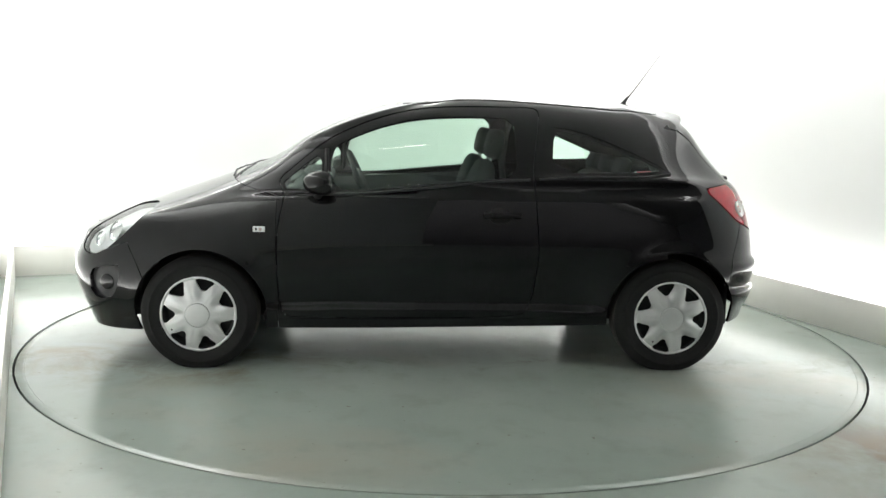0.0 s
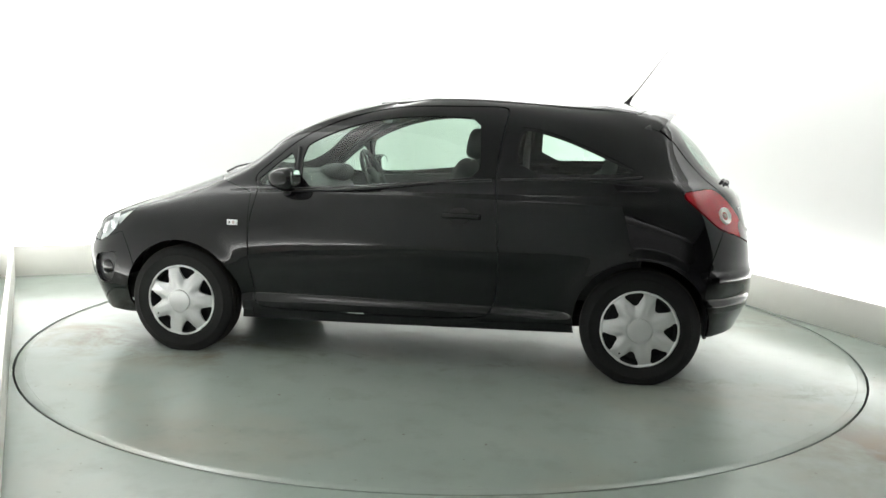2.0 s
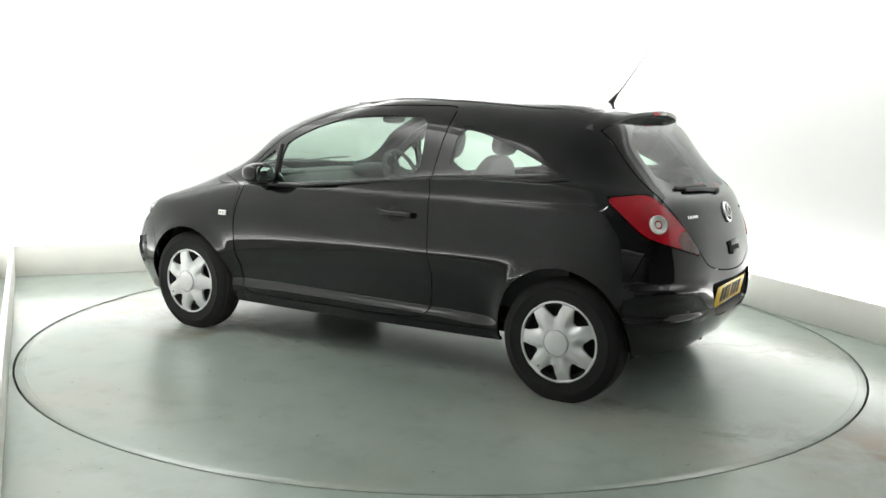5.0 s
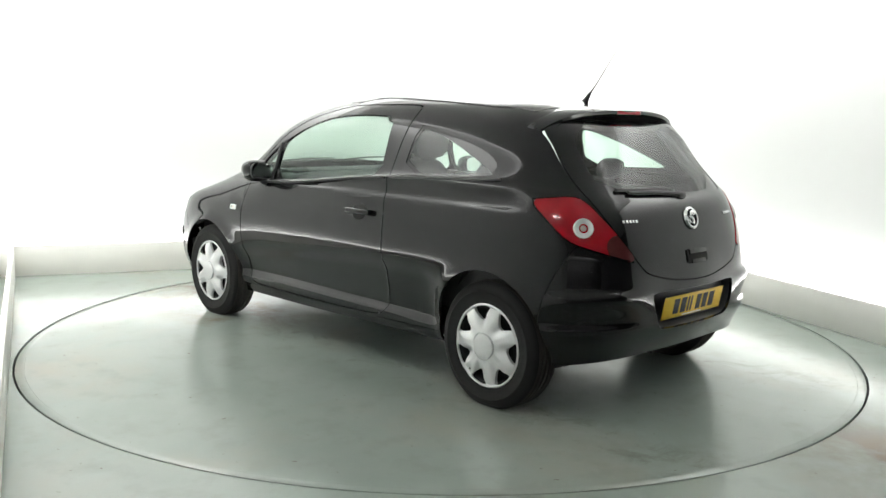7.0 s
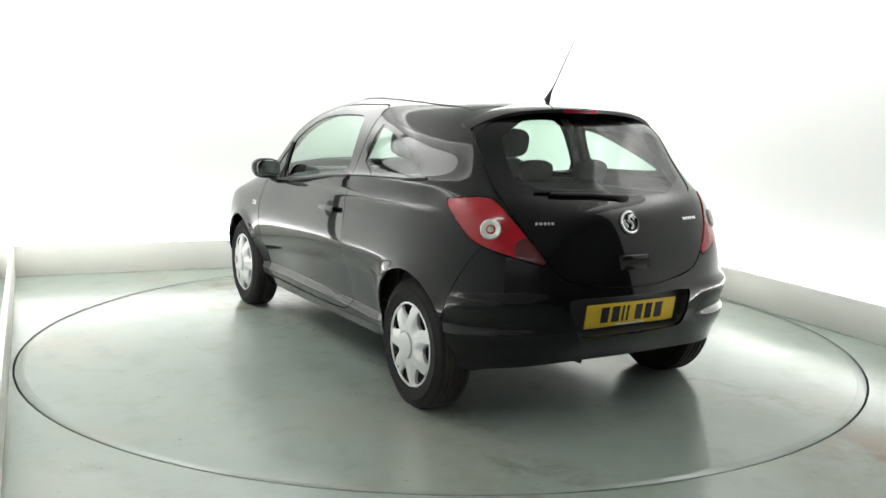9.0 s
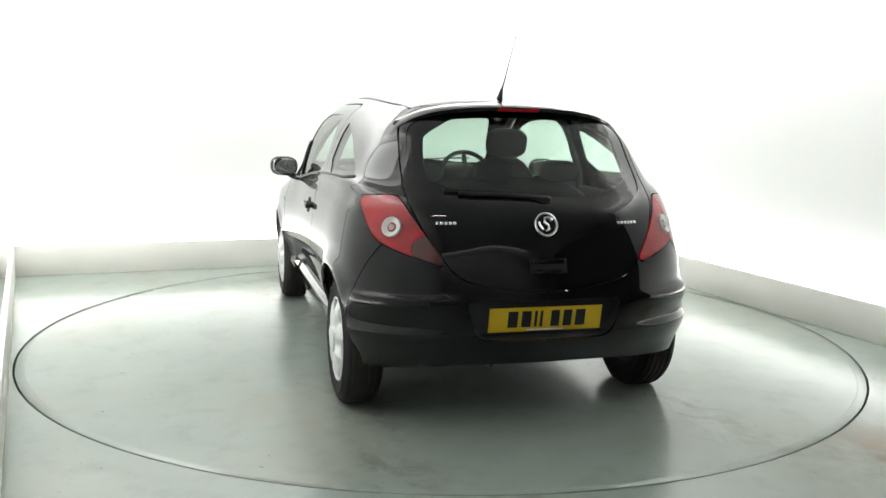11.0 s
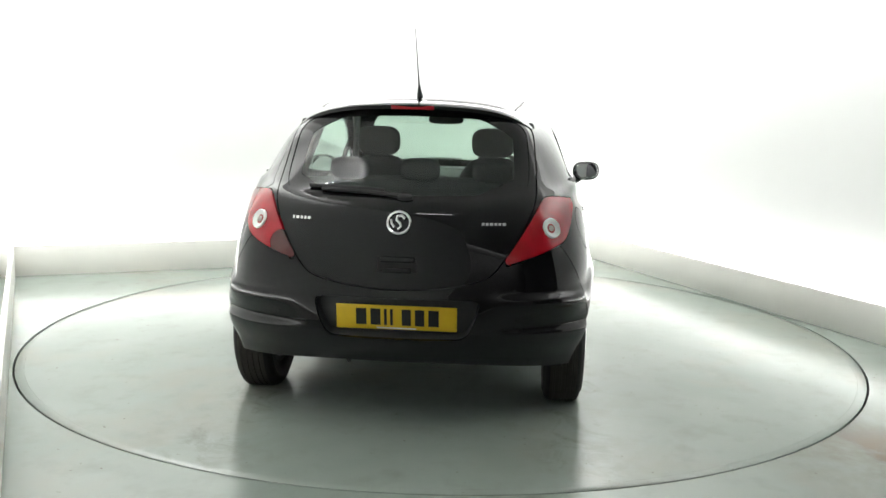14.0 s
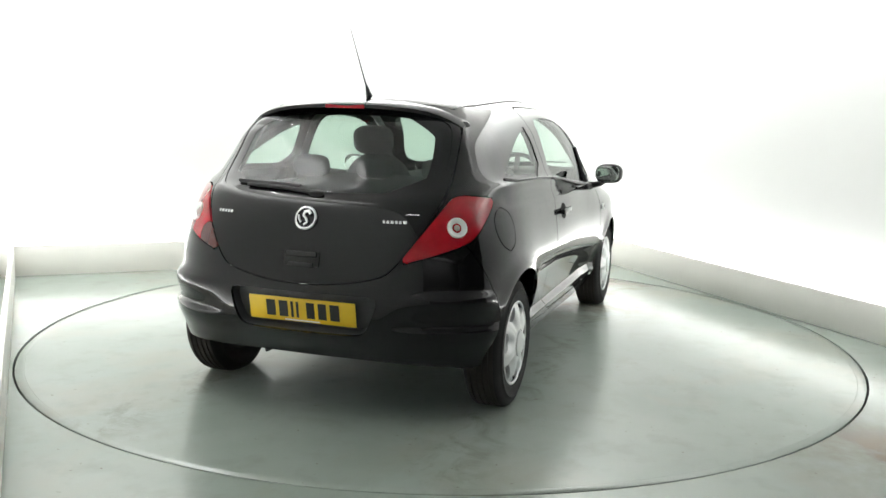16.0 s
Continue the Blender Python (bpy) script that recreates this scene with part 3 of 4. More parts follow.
pane("windscreen", windscreen, M_GLASS, "green-tinted windscreen", CAR, both=True)
BUMPER_OB = part("rear_bumper", finish(bumper_r, both=True), M_PAINT, CAR, smooth="keep")
part("plate_recess", finish(recess, 0.058, -0.046, both=True), M_SATIN, BUMPER_OB, "satin black number plate recess", smooth="keep")
FOG_BAYS = pair("fog_lamp_bay", split(bumper_f, side([(1.84, .50), (1.76, .53), (1.655, .535), (1.675, .42), (1.72, .345), (1.835, .36)], 1)), M_BLACK, None, "satin black fog lamp recess", inset=0.022, flange=-0.022)
part("front_bumper", finish(bumper_f, both=True), M_PAINT, CAR, smooth="keep")
wing = split(SKIN, side([(.850, .10), (.850, .905), (.93, .93), (1.05, .965), (1.3, 1.06), (2.3, 1.0), (2.3, .10)], 0), 0.003)
pair("front_wing", wing, M_PAINT)
sill = split(SKIN, side([(.95, .10), (.95, .256), (.3, .256), (-.4, .264), (-.97, .285), (-.97, .10)], 0), 0.002)
pair("sill", sill, M_PAINT)
# side shells: pillars and quarter panel; the right one has the filler flap
shell_r = SKIN.copy()
flap = split(shell_r, FLAP, 0.005)
part("side_panel", finish(SKIN), M_PAINT, CAR, smooth="keep")
SHELL_R = part("side_panel", finish(shell_r, mirror=True), M_PAINT, CAR, smooth="keep")
part("fuel_flap", finish(flap, mirror=True), M_PAINT, SHELL_R, "round black fuel filler flap", smooth="keep")
DOORS = pair("door", door, M_PAINT)
pair("door_window", door_glass, M_GLASS, DOORS, "green-tinted side glass", glass=True)
pair("quarter_light", sail_glass, M_GLASS, DOORS, glass=True)
clear_q = split(quarter_glass, lambda c: QUARTER_GLASS(c) + 0.016)
pair("window_surround", quarter_glass, M_GLOSSBLACK, None, "black printed glass border", inset=0.0035, flange=0.0)
pair("rear_side_window", clear_q, M_GLASS, None, "green-tinted fixed side glass", glass=True)
HEADLIGHTS = pair("headlight", headlight.copy(), M_LAMPSILVER, None, "clear silver headlamp", inset=0.03, flange=0.0)
pair("headlight_lens", headlight, M_CLEAR, HEADLIGHTS, glass=True)
TAILS = []
for mirror in (False, True):
    lens = tail_light.copy()
    fog = None if mirror else split(lens, wrap([(.38, .69), (.62, .735), (.655, .80), (.60, .84), (.50, .82)], 1), 0.002)
    TAILS.append(part("tail_light", finish(lens, -0.004, 0.02, mirror=mirror), M_RED, CAR, "red tail lamp with a round clear centre", smooth="keep"))
    if fog:
        part("fog_lens", finish(fog, -0.003, 0.02), M_REDDARK, TAILS[0], "dark unlit fog lamp lens", smooth="keep")
tail_light.free()


# ---- surface lookup, to seat small fittings on the skin ----
PTS = GRID.reshape(-1, 3)


def on_side(x, z):
    """Half width of the skin at this place of the side view."""
    sel = PTS[PTS[:, 1] > 0.35]
    d = (sel[:, 0] - x) ** 2 + (sel[:, 2] - z) ** 2
    k = np.argsort(d)[:6]
    return float(np.average(sel[k, 1], weights=1 / (d[k] + 1e-6)))


def on_tail(y, z):
    sel = PTS[PTS[:, 0] < -1.2]
    d = (sel[:, 1] - abs(y)) ** 2 + (sel[:, 2] - z) ** 2
    k = np.argsort(d)[:6]
    return float(np.average(sel[k, 0], weights=1 / (d[k] + 1e-6)))


def on_roof(x, y):
    sel = PTS[PTS[:, 2] > 1.2]
    d = (sel[:, 0] - x) ** 2 + (sel[:, 1] - abs(y)) ** 2
    k = np.argsort(d)[:6]
    return float(np.average(sel[k, 2], weights=1 / (d[k] + 1e-6)))


def tail_pose(y, z):
    """Local z points out of the tail, local y up, local x to the car's right as seen from behind."""
    e = 0.02
    o = Vector((on_tail(y, z), y, z))
    ty = Vector((on_tail(y + e, z) - on_tail(y - e, z), 2 * e, 0)).normalized()
    tz = Vector((on_tail(y, z + e) - on_tail(y, z - e), 0, 2 * e)).normalized()
    right = -ty
    n = right.cross(tz).normalized()
    up = n.cross(right).normalized()
    return Matrix.Translation(o) @ Matrix((right, up, n)).transposed().to_4x4()


def side_pose(x, z, hand=1):
    """Local z points out of the flank, local y up, local x along the car."""
    e = 0.02
    o = Vector((x, on_side(x, z) * hand, z))
    tx = Vector((2 * e, (on_side(x + e, z) - on_side(x - e, z)) * hand, 0)).normalized()
    tz = Vector((0, (on_side(x, z + e) - on_side(x, z - e)) * hand, 2 * e)).normalized()
    right = tx if hand < 0 else -tx
    n = right.cross(tz).normalized()
    up = n.cross(right)
    return Matrix.Translation(o) @ Matrix((right, up, n)).transposed().to_4x4()


# ---- wheels ----
def cover_mesh():
    """Seven-hole pressed wheel cover, face towards +z."""
    bm = bmesh.new()
    radii = [0.004, 0.03, 0.055, 0.0655, 0.0675, 0.075, 0.09, 0.10, 0.11, 0.12, 0.13, 0.14, 0.15, 0.16, 0.17, 0.178, 0.184, 0.189, 0.193, 0.1975, 0.2015]
    n = 168

    def height(r, a):
        h = 0.014 - 0.5 * max(0, r - 0.06) ** 1.5
        if r < 0.067:
            h -= 0.006
        if r > 0.186:
            h = height(0.186, a) + 0.006 * math.sin(min(1, (r - 0.186) / 0.0155) * math.pi)
        k = math.cos(7 * a)
        if 0.08 < r <= 0.186:
            h -= 0.018 * max(0, k) ** 1.2 * math.sin((r - 0.08) / 0.106 * math.pi)
            h += 0.009 * max(0, -k) ** 0.9 * math.sin((r - 0.08) / 0.106 * math.pi) - 0.003 * max(0, -k) ** 6
        return h

    rings = [[bm.verts.new((r * math.cos(2 * math.pi * k / n), r * math.sin(2 * math.pi * k / n), height(r, 2 * math.pi * k / n))) for k in range(n)] for r in radii]
    for a, b in zip(rings, rings[1:]):
        for k in range(n):
            bm.faces.new((a[k], a[(k + 1) % n], b[(k + 1) % n], b[k]))
    bm.faces.new(rings[0])

    def hole(c):
        r = np.hypot(c[:, 0], c[:, 1])
        a = np.arctan2(c[:, 1], c[:, 0])
        step = 2 * np.pi / 7
        a = (a + step / 2) % step - step / 2
        u, v = r * np.cos(a), r * np.sin(a)
        return outline([(.122, -.011), (.122, .011), (.146, .027), (.174, .053), (.186, .040), (.190, 0), (.186, -.040), (.174, -.053), (.146, -.027)], 1)(u, v)

    cut(bm, hole)
    faces = bm.faces[:]
    val = hole(np.array([f.calc_center_median() for f in faces]))
    bmesh.ops.delete(bm, geom=[f for f, v in zip(faces, val) if v < 0], context="FACES")
    rim = [e for e in bm.edges if len(e.link_faces) == 1]
    got = bmesh.ops.extrude_edge_only(bm, edges=rim)["geom"]
    for v in got:
        if isinstance(v, bmesh.types.BMVert):
            v.co.z -= 0.016
            if math.hypot(v.co.x, v.co.y) < 0.192:
                v.co.x *= 0.995
    return bm


def tyre_mesh():
    """Road tyre with bulged walls, rim flange and three tread grooves, axis z, outer wall towards +z."""
    w = 0.086
    prof = [(0.182, w - 0.012), (0.196, w - 0.004), (0.205, w), (0.225, w + 0.004), (0.250, w + 0.005), (0.252, w + 0.0065), (0.256, w + 0.0065), (0.258, w + 0.004), (0.272, w - 0.002), (0.285, w - 0.007), (0.295, w - 0.014), (0.302, w - 0.025)]
    tread = [prof[-1]]
    for g in (0.042, 0.014, -0.014, -0.042):
        tread += [(TYRE_R, g + 0.005), (TYRE_R - 0.007, g + 0.0035), (TYRE_R - 0.007, g - 0.0035), (TYRE_R, g - 0.005)]
    tread.append((prof[-1][0], -prof[-1][1]))
    walls = lathe(prof, 96)
    absorb(walls, lathe([(r, -h) for r, h in reversed(prof)], 96))
    skin = lathe(tread, 96)
    low = HUB_Z + CAR_Z - 0.0005
    for bm in (walls, skin):
        for v in bm.verts:
            # flat where it bears on the ground, the walls swelling a little
            if v.co.y > low - 0.05:
                v.co.z *= 1 + 0.05 * smooth_step(low - 0.05, low, v.co.y)
            v.co.y = min(v.co.y, low)
    return walls, skin


def build_wheels():
    (tyre, tread), cover = tyre_mesh(), cover_mesh()
    rim = lathe([(0.001, 0.030), (0.06, 0.034), (0.10, 0.030), (0.15, 0.020), (0.172, 0.024), (0.178, 0.055), (0.184, 0.066), (0.188, 0.070), (0.190, 0.066), (0.186, -0.07), (0.16, -0.07), (0.15, 0.0), (0.001, 0.0)], 48)
    cap = lathe([(0.001, 0.0225), (0.030, 0.0222), (0.054, 0.021), (0.0600, 0.0195), (0.0615, 0.004)], 36)
    valve = tube([(0.163, 0.0, 0.012), (0.158, 0.0, 0.034)], 0.005, 8)
    first = None
    for x in (WHEEL_X, -WHEEL_X):
        for hand, spin in ((1, 1 if x > 0 else 24), (-1, 17 if x > 0 else 40)):
            m = pose(x, (WHEEL_Y + (0.018 if x > 0 else 0.0)) * hand, HUB_Z, -90 * hand) @ pose(0, 0, 0, 0, 0, 0 if hand > 0 else 180)
            if first is None:
                made = first = part("wheel", rim, M_STEEL, CAR, "steel wheel with a silver seven-hole cover", m=m)
                part("tyre", tyre, M_RUBBER, first, "black rubber road tyre")
                part("tread", tread, M_TREAD, first, "dusty grooved tyre tread")
                part("wheel_cover", cover, M_SILVER, first, "silver plastic wheel cover")
                part("centre_cap", cap, M_SILVER, first)
                part("valve", valve, M_BLACK, first)
            else:
                made = copy_thing(first, m)
                made.parent = CAR
            # each cover sits at its own turn
            for ob in made.children:
                if ob.name.startswith(("wheel_cover", "centre_cap")):
                    ob.matrix_basis = pose(0, 0, 0.090, 0, 0, spin)
                elif ob.name.startswith("valve"):
                    ob.matrix_basis = pose(0, 0, 0.062, 0, 0, spin + 30)


build_wheels()


def build_under():
    """Floor pan and wheel well liners."""
    bm = box(3.05, 1.10, 0.10, 0.02, pose(-0.02, 0, 0.215))
    box(1.75, 1.46, 0.06, 0.02, pose(0.06, 0, 0.225), bm=bm)
    box(0.24, 0.96, 0.14, 0.03, pose(-1.54, 0, 0.27), bm=bm)
    box(0.30, 1.2, 0.14, 0.03, pose(1.62, 0, 0.22), bm=bm)
    part("underbody", bm, M_LINER, CAR, "dark underbody floor pan")
    for cx, cz in ((1.248, .30), (-1.255, .31)):
        for hand in (1, -1):
            bm = bmesh.new()
            n = 28
            rows = []
            for k in range(n + 1):
                a = radians(-12 + 204 * k / n)
                r = ARCH_R + 0.012
                rows.append([bm.verts.new((cx + r * math.cos(a), hand * w, cz + r * math.sin(a))) for w in (0.80 - 0.13 * abs(math.cos(a)) ** 3, 0.52)] + [bm.verts.new((cx + 0.05 * math.cos(a), hand * 0.52, cz + 0.05 * math.sin(a)))])
            for a, b in zip(rows, rows[1:]):
                for j in range(2):
                    bm.faces.new((a[j], a[j + 1], b[j + 1], b[j]))
            part("wheel_arch_liner", bm, M_LINER, CAR)
    bm = tube([(1.2555, -0.66, .29), (1.2555, 0.66, .29)], 0.03, 10)
    part("axle", bm, M_STEEL, CAR)
    bm = tube([(-1.2555, -0.66, .29), (-1.2555, 0.66, .29)], 0.035, 10)
    part("axle", bm, M_STEEL, CAR)


build_under()


# ---- outside fittings ----
def blob(sx, sy, sz, power=2.6, nu=28, nv=16):
    """A rounded housing, between a ball and a box."""
    bm = bmesh.new()

    def sp(v):
        return math.copysign(abs(v) ** (2 / power), v)

    rows = []
    for j in range(nv + 1):
        b = -math.pi / 2 + math.pi * j / nv
        rows.append([bm.verts.new((sx * sp(math.cos(b)) * sp(math.cos(2 * math.pi * k / nu)), sy * sp(math.cos(b)) * sp(math.sin(2 * math.pi * k / nu)), sz * sp(math.sin(b)))) for k in range(nu)])
    for a, b in zip(rows, rows[1:]):
        for k in range(nu):
            bm.faces.new((a[k], a[(k + 1) % nu], b[(k + 1) % nu], b[k]))
    bmesh.ops.remove_doubles(bm, verts=bm.verts[:], dist=0.0005)
    return bm


def build_mirrors():
    for hand in (1, -1):
        bm = blob(0.080, 0.096, 0.068, 2.7)
        for v in bm.verts:
            # flat open back, nose drawn in, tapering outwards
            k = (v.co.x + 0.085) / 0.17
            v.co.y *= 1 - 0.38 * k * k
            v.co.z *= 1 - 0.34 * k * k
            if v.co.x < -0.064:
                v.co.x = -0.064
            v.co.z += 0.10 * v.co.y * 0.25
            v.co.y *= hand
        ob = part("door_mirror", bm, M_PAINT, DOORS[0 if hand > 0 else 1], "black door mirror with a tinted glass", m=pose(0.625, 0.885 if hand > 0 else -0.938, 0.990, 0, 0, 5 * hand))
        bm = blob(0.003, 0.078, 0.051, 3.0, 24, 10)
        for v in bm.verts:
            v.co.z += 0.10 * v.co.y * 0.25
            v.co.y *= hand
        part("mirror_glass", bm, M_MIRROR, ob, m=pose(-0.0650, 0, 0.0, 0, 3, -3 * hand))
        bm = tube([(0.02, -0.15 * hand, -0.085), (0.01, -0.11 * hand, -0.082), (0.0, -0.06 * hand, -0.068), (0.0, -0.02 * hand, -0.04)], 0.024, 10, 0.018)
        part("mirror_arm", bm, M_BLACK, ob)
        bm = blob(0.09, 0.018, 0.022, 2.4, 20, 10)
        part("mirror_foot", bm, M_BLACK, ob, m=pose(-0.01, -0.128 * hand, -0.092, 0, -4, 0))


build_mirrors()


def build_side_fittings():
    for hand in (1, -1):
        d = DOORS[0 if hand > 0 else 1]
        # grip over a raised dark oval that paints the cup's shade
        m = side_pose(-0.315, 0.828, hand)
        bm = blob(0.058, 0.044, 0.005, 2.2, 28, 8)
        cup = part("handle_cup_shade", bm, M_GAP, d, m=m @ pose(0, 0, 0.0005))
        bm = bmesh.new()
        box(0.200, 0.030, 0.018, 0.008, pose(0, 0, 0.014), 3, bm)
        box(0.030, 0.024, 0.018, 0.005, pose(-0.080, 0, 0), 2, bm)
        box(0.030, 0.024, 0.018, 0.005, pose(0.080, 0, 0), 2, bm)
        part("door_handle", bm, M_PAINT, d, "black pull handle", m=m @ pose(0.01 * hand, 0.0, 0))
        # belt seal under the glass
        pts = [(x, z) for x, z in ((.80, .912), (.60, .922), (.34, .936), (.05, .968), (-.22, 1.0), (-.47, 1.018))]
        pts = [(x, (on_side(x, z) + 0.003) * hand, z) for x, z in pts]
        part("window_seal", tube(pts, 0.007, 8), M_BLACK, d)
        pts = [(x, (on_side(x, z) + 0.003) * hand, z) for x, z in ((-.52, 1.022), (-.80, 1.036), (-1.10, 1.042), (-1.235, 1.056))]
        part("window_seal", tube(pts, 0.006, 8), M_BLACK, CAR)
        # upright bar ahead of the door glass
        pts = [(x, (on_side(x, z) + 0.001) * hand, z) for x, z in ((.602, .93), (.600, 1.0), (.598, 1.08), (.598, 1.155))]
        part("window_bar", tube(pts, 0.012, 8), M_BLACK, d)
        m = side_pose(0.935, 0.742, hand)
        rp = part("side_repeater", box(0.062, 0.030, 0.008, 0.003, m), M_LAMPSILVER, CAR, "clear side indicator lamp", smooth="keep")
        part("bulb", box(0.014, 0.016, 0.003, 0.001, m @ pose(0.008, 0, 0.0075)), M_AMBER, rp)
        part("bulb_shade", box(0.008, 0.014, 0.003, 0.001, m @ pose(-0.014, 0, 0.0075)), M_BLACK, rp)
        m = side_pose(1.745, 0.44, hand)
        part("fog_lamp", lathe([(0.001, 0.012), (0.03, 0.010), (0.040, 0.006), (0.043, -0.004)], 24), M_GLOSSBLACK, FOG_BAYS[0 if hand > 0 else 1], m=m @ pose(0, 0, -0.024))
        # headlamp bowls
        for x, z, r in ((1.70, .715, .052), (1.80, .665, .040)):
            hp = side_pose(x, z, hand)
            part("lamp_bowl", lathe([(r, -0.008), (r * 0.9, -0.02), (r * 0.5, -0.034), (0.001, -0.036)], 24), M_CHROME, HEADLIGHTS[0 if hand > 0 else 1], m=hp @ pose(0, 0, -0.004))


build_side_fittings()


def build_rear_fittings():
    # spoiler lip over the rear window with the high brake lamp
    bm = bmesh.new()
    n = 40
    rows = []
    for k in range(n + 1):
        y = -0.552 + 1.104 * k / n
        q = (y / 0.552) ** 2
        x0, z0 = -1.24 + 0.10 * q * q, 1.414 - 0.045 * q - 0.050 * q**3
        x1, z1 = -1.418 + 0.075 * q + 0.035 * q**4, 1.390 - 0.042 * q - 0.058 * q**3
        row = [(x0, z0 - 0.012), (x0 - 0.02, z0 - 0.003), ((x0 + x1) / 2, (z0 + z1) / 2 + 0.004), (x1 + 0.02, z1 + 0.004), (x1, z1 - 0.004), (x1 + 0.004, z1 - 0.020), (x1 + 0.03, z1 - 0.030), (x0 - 0.02, z0 - 0.055)]
        rows.append([bm.verts.new((x, y, z)) for x, z in row])
    for a, b in zip(rows, rows[1:]):
        for j in range(8):
            bm.faces.new((a[j], a[(j + 1) % 8], b[(j + 1) % 8], b[j]))
    bm.faces.new(rows[0])
    bm.faces.new(rows[-1][::-1])
    sp = part("roof_spoiler", bm, M_PAINT, TAILGATE_OB, "black spoiler lip above the rear window")
    part("brake_lamp", box(0.012, 0.20, 0.020, 0.004, pose(-1.410, 0, 1.366)), M_RED, sp, "red high-level brake lamp")

    # rear wiper along the foot of the glass
    wp = part("rear_wiper", tube([(on_tail(y, z) - 0.012, y, z) for y, z in ((-0.03, 0.992), (0.05, 1.000), (0.16, 1.008), (0.28, 1.012), (0.36, 1.014))], 0.012, 8, 0.007), M_BLACK, TAILGATE_OB, "black rear wiper parked along the glass")
    part("wiper_blade", tube([(on_tail(y, z) - 0.008, y, z) for y, z in ((0.08, 1.016), (0.20, 1.021), (0.30, 1.023), (0.42, 1.025))], 0.009, 6), M_BLACK, wp)
    part("wiper_cap", blob(0.016, 0.034, 0.018, 2.3), M_BLACK, wp, m=pose(on_tail(0, 0.99) - 0.008, -0.015, 0.990))

    # round badge
    m = tail_pose(0, 0.886)
    bd = part("badge", lathe([(0.001, 0.004), (0.040, 0.004), (0.042, 0.009), (0.048, 0.0105), (0.053, 0.007), (0.054, 0.0)], 40), M_GLOSSBLACK, TAILGATE_OB, "round chrome badge", m=m)
    part("badge_ring", lathe([(0.0415, 0.005), (0.043, 0.0115), (0.049, 0.0125), (0.0535, 0.009), (0.055, 0.002)], 40), M_CHROME, bd)
    part("badge_figure", tube([(0.026, 0.016, 0.009), (0.012, 0.030, 0.009), (-0.006, 0.026, 0.009), (-0.010, 0.010, 0.009), (0.006, -0.004, 0.009), (0.010, -0.020, 0.009), (-0.004, -0.032, 0.009)], 0.010, 8, 0.007), M_CHROME, bd)
    part("badge_figure", tube([(-0.034, 0.012, 0.008), (-0.030, -0.006, 0.008), (-0.018, -0.022, 0.008)], 0.007, 8), M_CHROME, bd)

    # model badges as plain chrome bars
    for y0, widths, z in ((0.475, (.011, .016, .013, .012, .014), .892), (-0.350, (.012, .013, .015, .012, .012, .016), .888)):
        y = y0
        for w in widths:
            y -= w / 2
            part("model_badge", box(w, 0.014, 0.003, 0.001, tail_pose(y, z)), M_CHROME, TAILGATE_OB, smooth="keep")
            y -= w / 2 + 0.0045

    # tailgate grip; the dark plate behind it paints the recess's shade
    m = tail_pose(0, 0.715)
    gp = part("grip_recess_shade", box(0.17, 0.062, 0.005, 0.002, m @ pose(0, 0, 0.0)), M_GAP, TAILGATE_OB, smooth="keep")
    part("grip", box(0.150, 0.024, 0.012, 0.005, m @ pose(0, 0.020, 0.0), 3), M_PAINT, gp)
    part("grip_lip", box(0.120, 0.020, 0.008, 0.003, m @ pose(0, -0.026, 0.002), 3), M_GLOSSBLACK, gp)

    # number plate, its characters as plain bars
    tilt = math.degrees(math.atan2(0.018, 0.102))
    m = pose(-1.832, 0, 0.484) @ pose(0, 0, 0, 0, 0, -90) @ pose(0, 0, 0, 90 + tilt)
    pl = part("number_plate", box(0.520, 0.111, 0.004, 0.0015, m), M_YELLOW, BUMPER_OB, "yellow number plate with black bars", smooth="keep")
    x = -0.178
    for k, w in enumerate((.052, .050, .014, .014, 0, .046, .046, .052)):
        if w:
            part("plate_bar", box(w * 0.86, 0.074, 0.0012, 0.0, m @ pose(x + w / 2, 0.002, 0.0041)), M_INK, pl, smooth=False)
            x += w + (0.011 if w > .02 else 0.012)
        else:
            x += 0.022
    part("maker_strip", box(0.17, 0.006, 0.001, 0, m @ pose(0.0, -0.0485, 0.004)), M_LAMPSILVER, pl, smooth=False)

    # clear centres of the tail lamps
    for hand in (1, -1):
        m = tail_pose(0.645 * hand, 0.866)
        tl = TAILS[0 if hand > 0 else 1]
        bowl = part("reverse_lamp", lathe([(0.001, 0.003), (0.018, 0.004), (0.030, 0.0075), (0.036, 0.0125), (0.041, 0.0145), (0.0445, 0.011), (0.0455, 0.0)], 36), M_LAMPSILVER, tl, "round clear reversing lamp", m=m)
        part("bulb", lathe([(0.001, 0.0125), (0.008, 0.0115), (0.013, 0.008), (0.015, 0.003)], 24), M_AMBER, bowl)

    # towing eye under the bumper
    part("towing_eye", tube([(-1.70, 0.22, 0.30), (-1.72, 0.22, 0.262), (-1.76, 0.22, 0.262), (-1.77, 0.22, 0.30)], 0.009, 8), M_STEEL, CAR)

    # roof aerial
    am = part("aerial", tube([(0.012, 0, -0.006), (0.006, 0, 0.004), (-0.008, 0, 0.024), (-0.024, 0, 0.050)], 0.021, 14, 0.006), M_BLACK, CAR, "black rod aerial on the roof", m=pose(-1.145, 0, 1.428))
    part("aerial_rod", tube([(0, 0, 0.004), (-0.016, 0, 0.035), (-0.058, 0, 0.088), (-0.212, 0, 0.308)], 0.006, 8, 0.0018), M_BLACK, am)
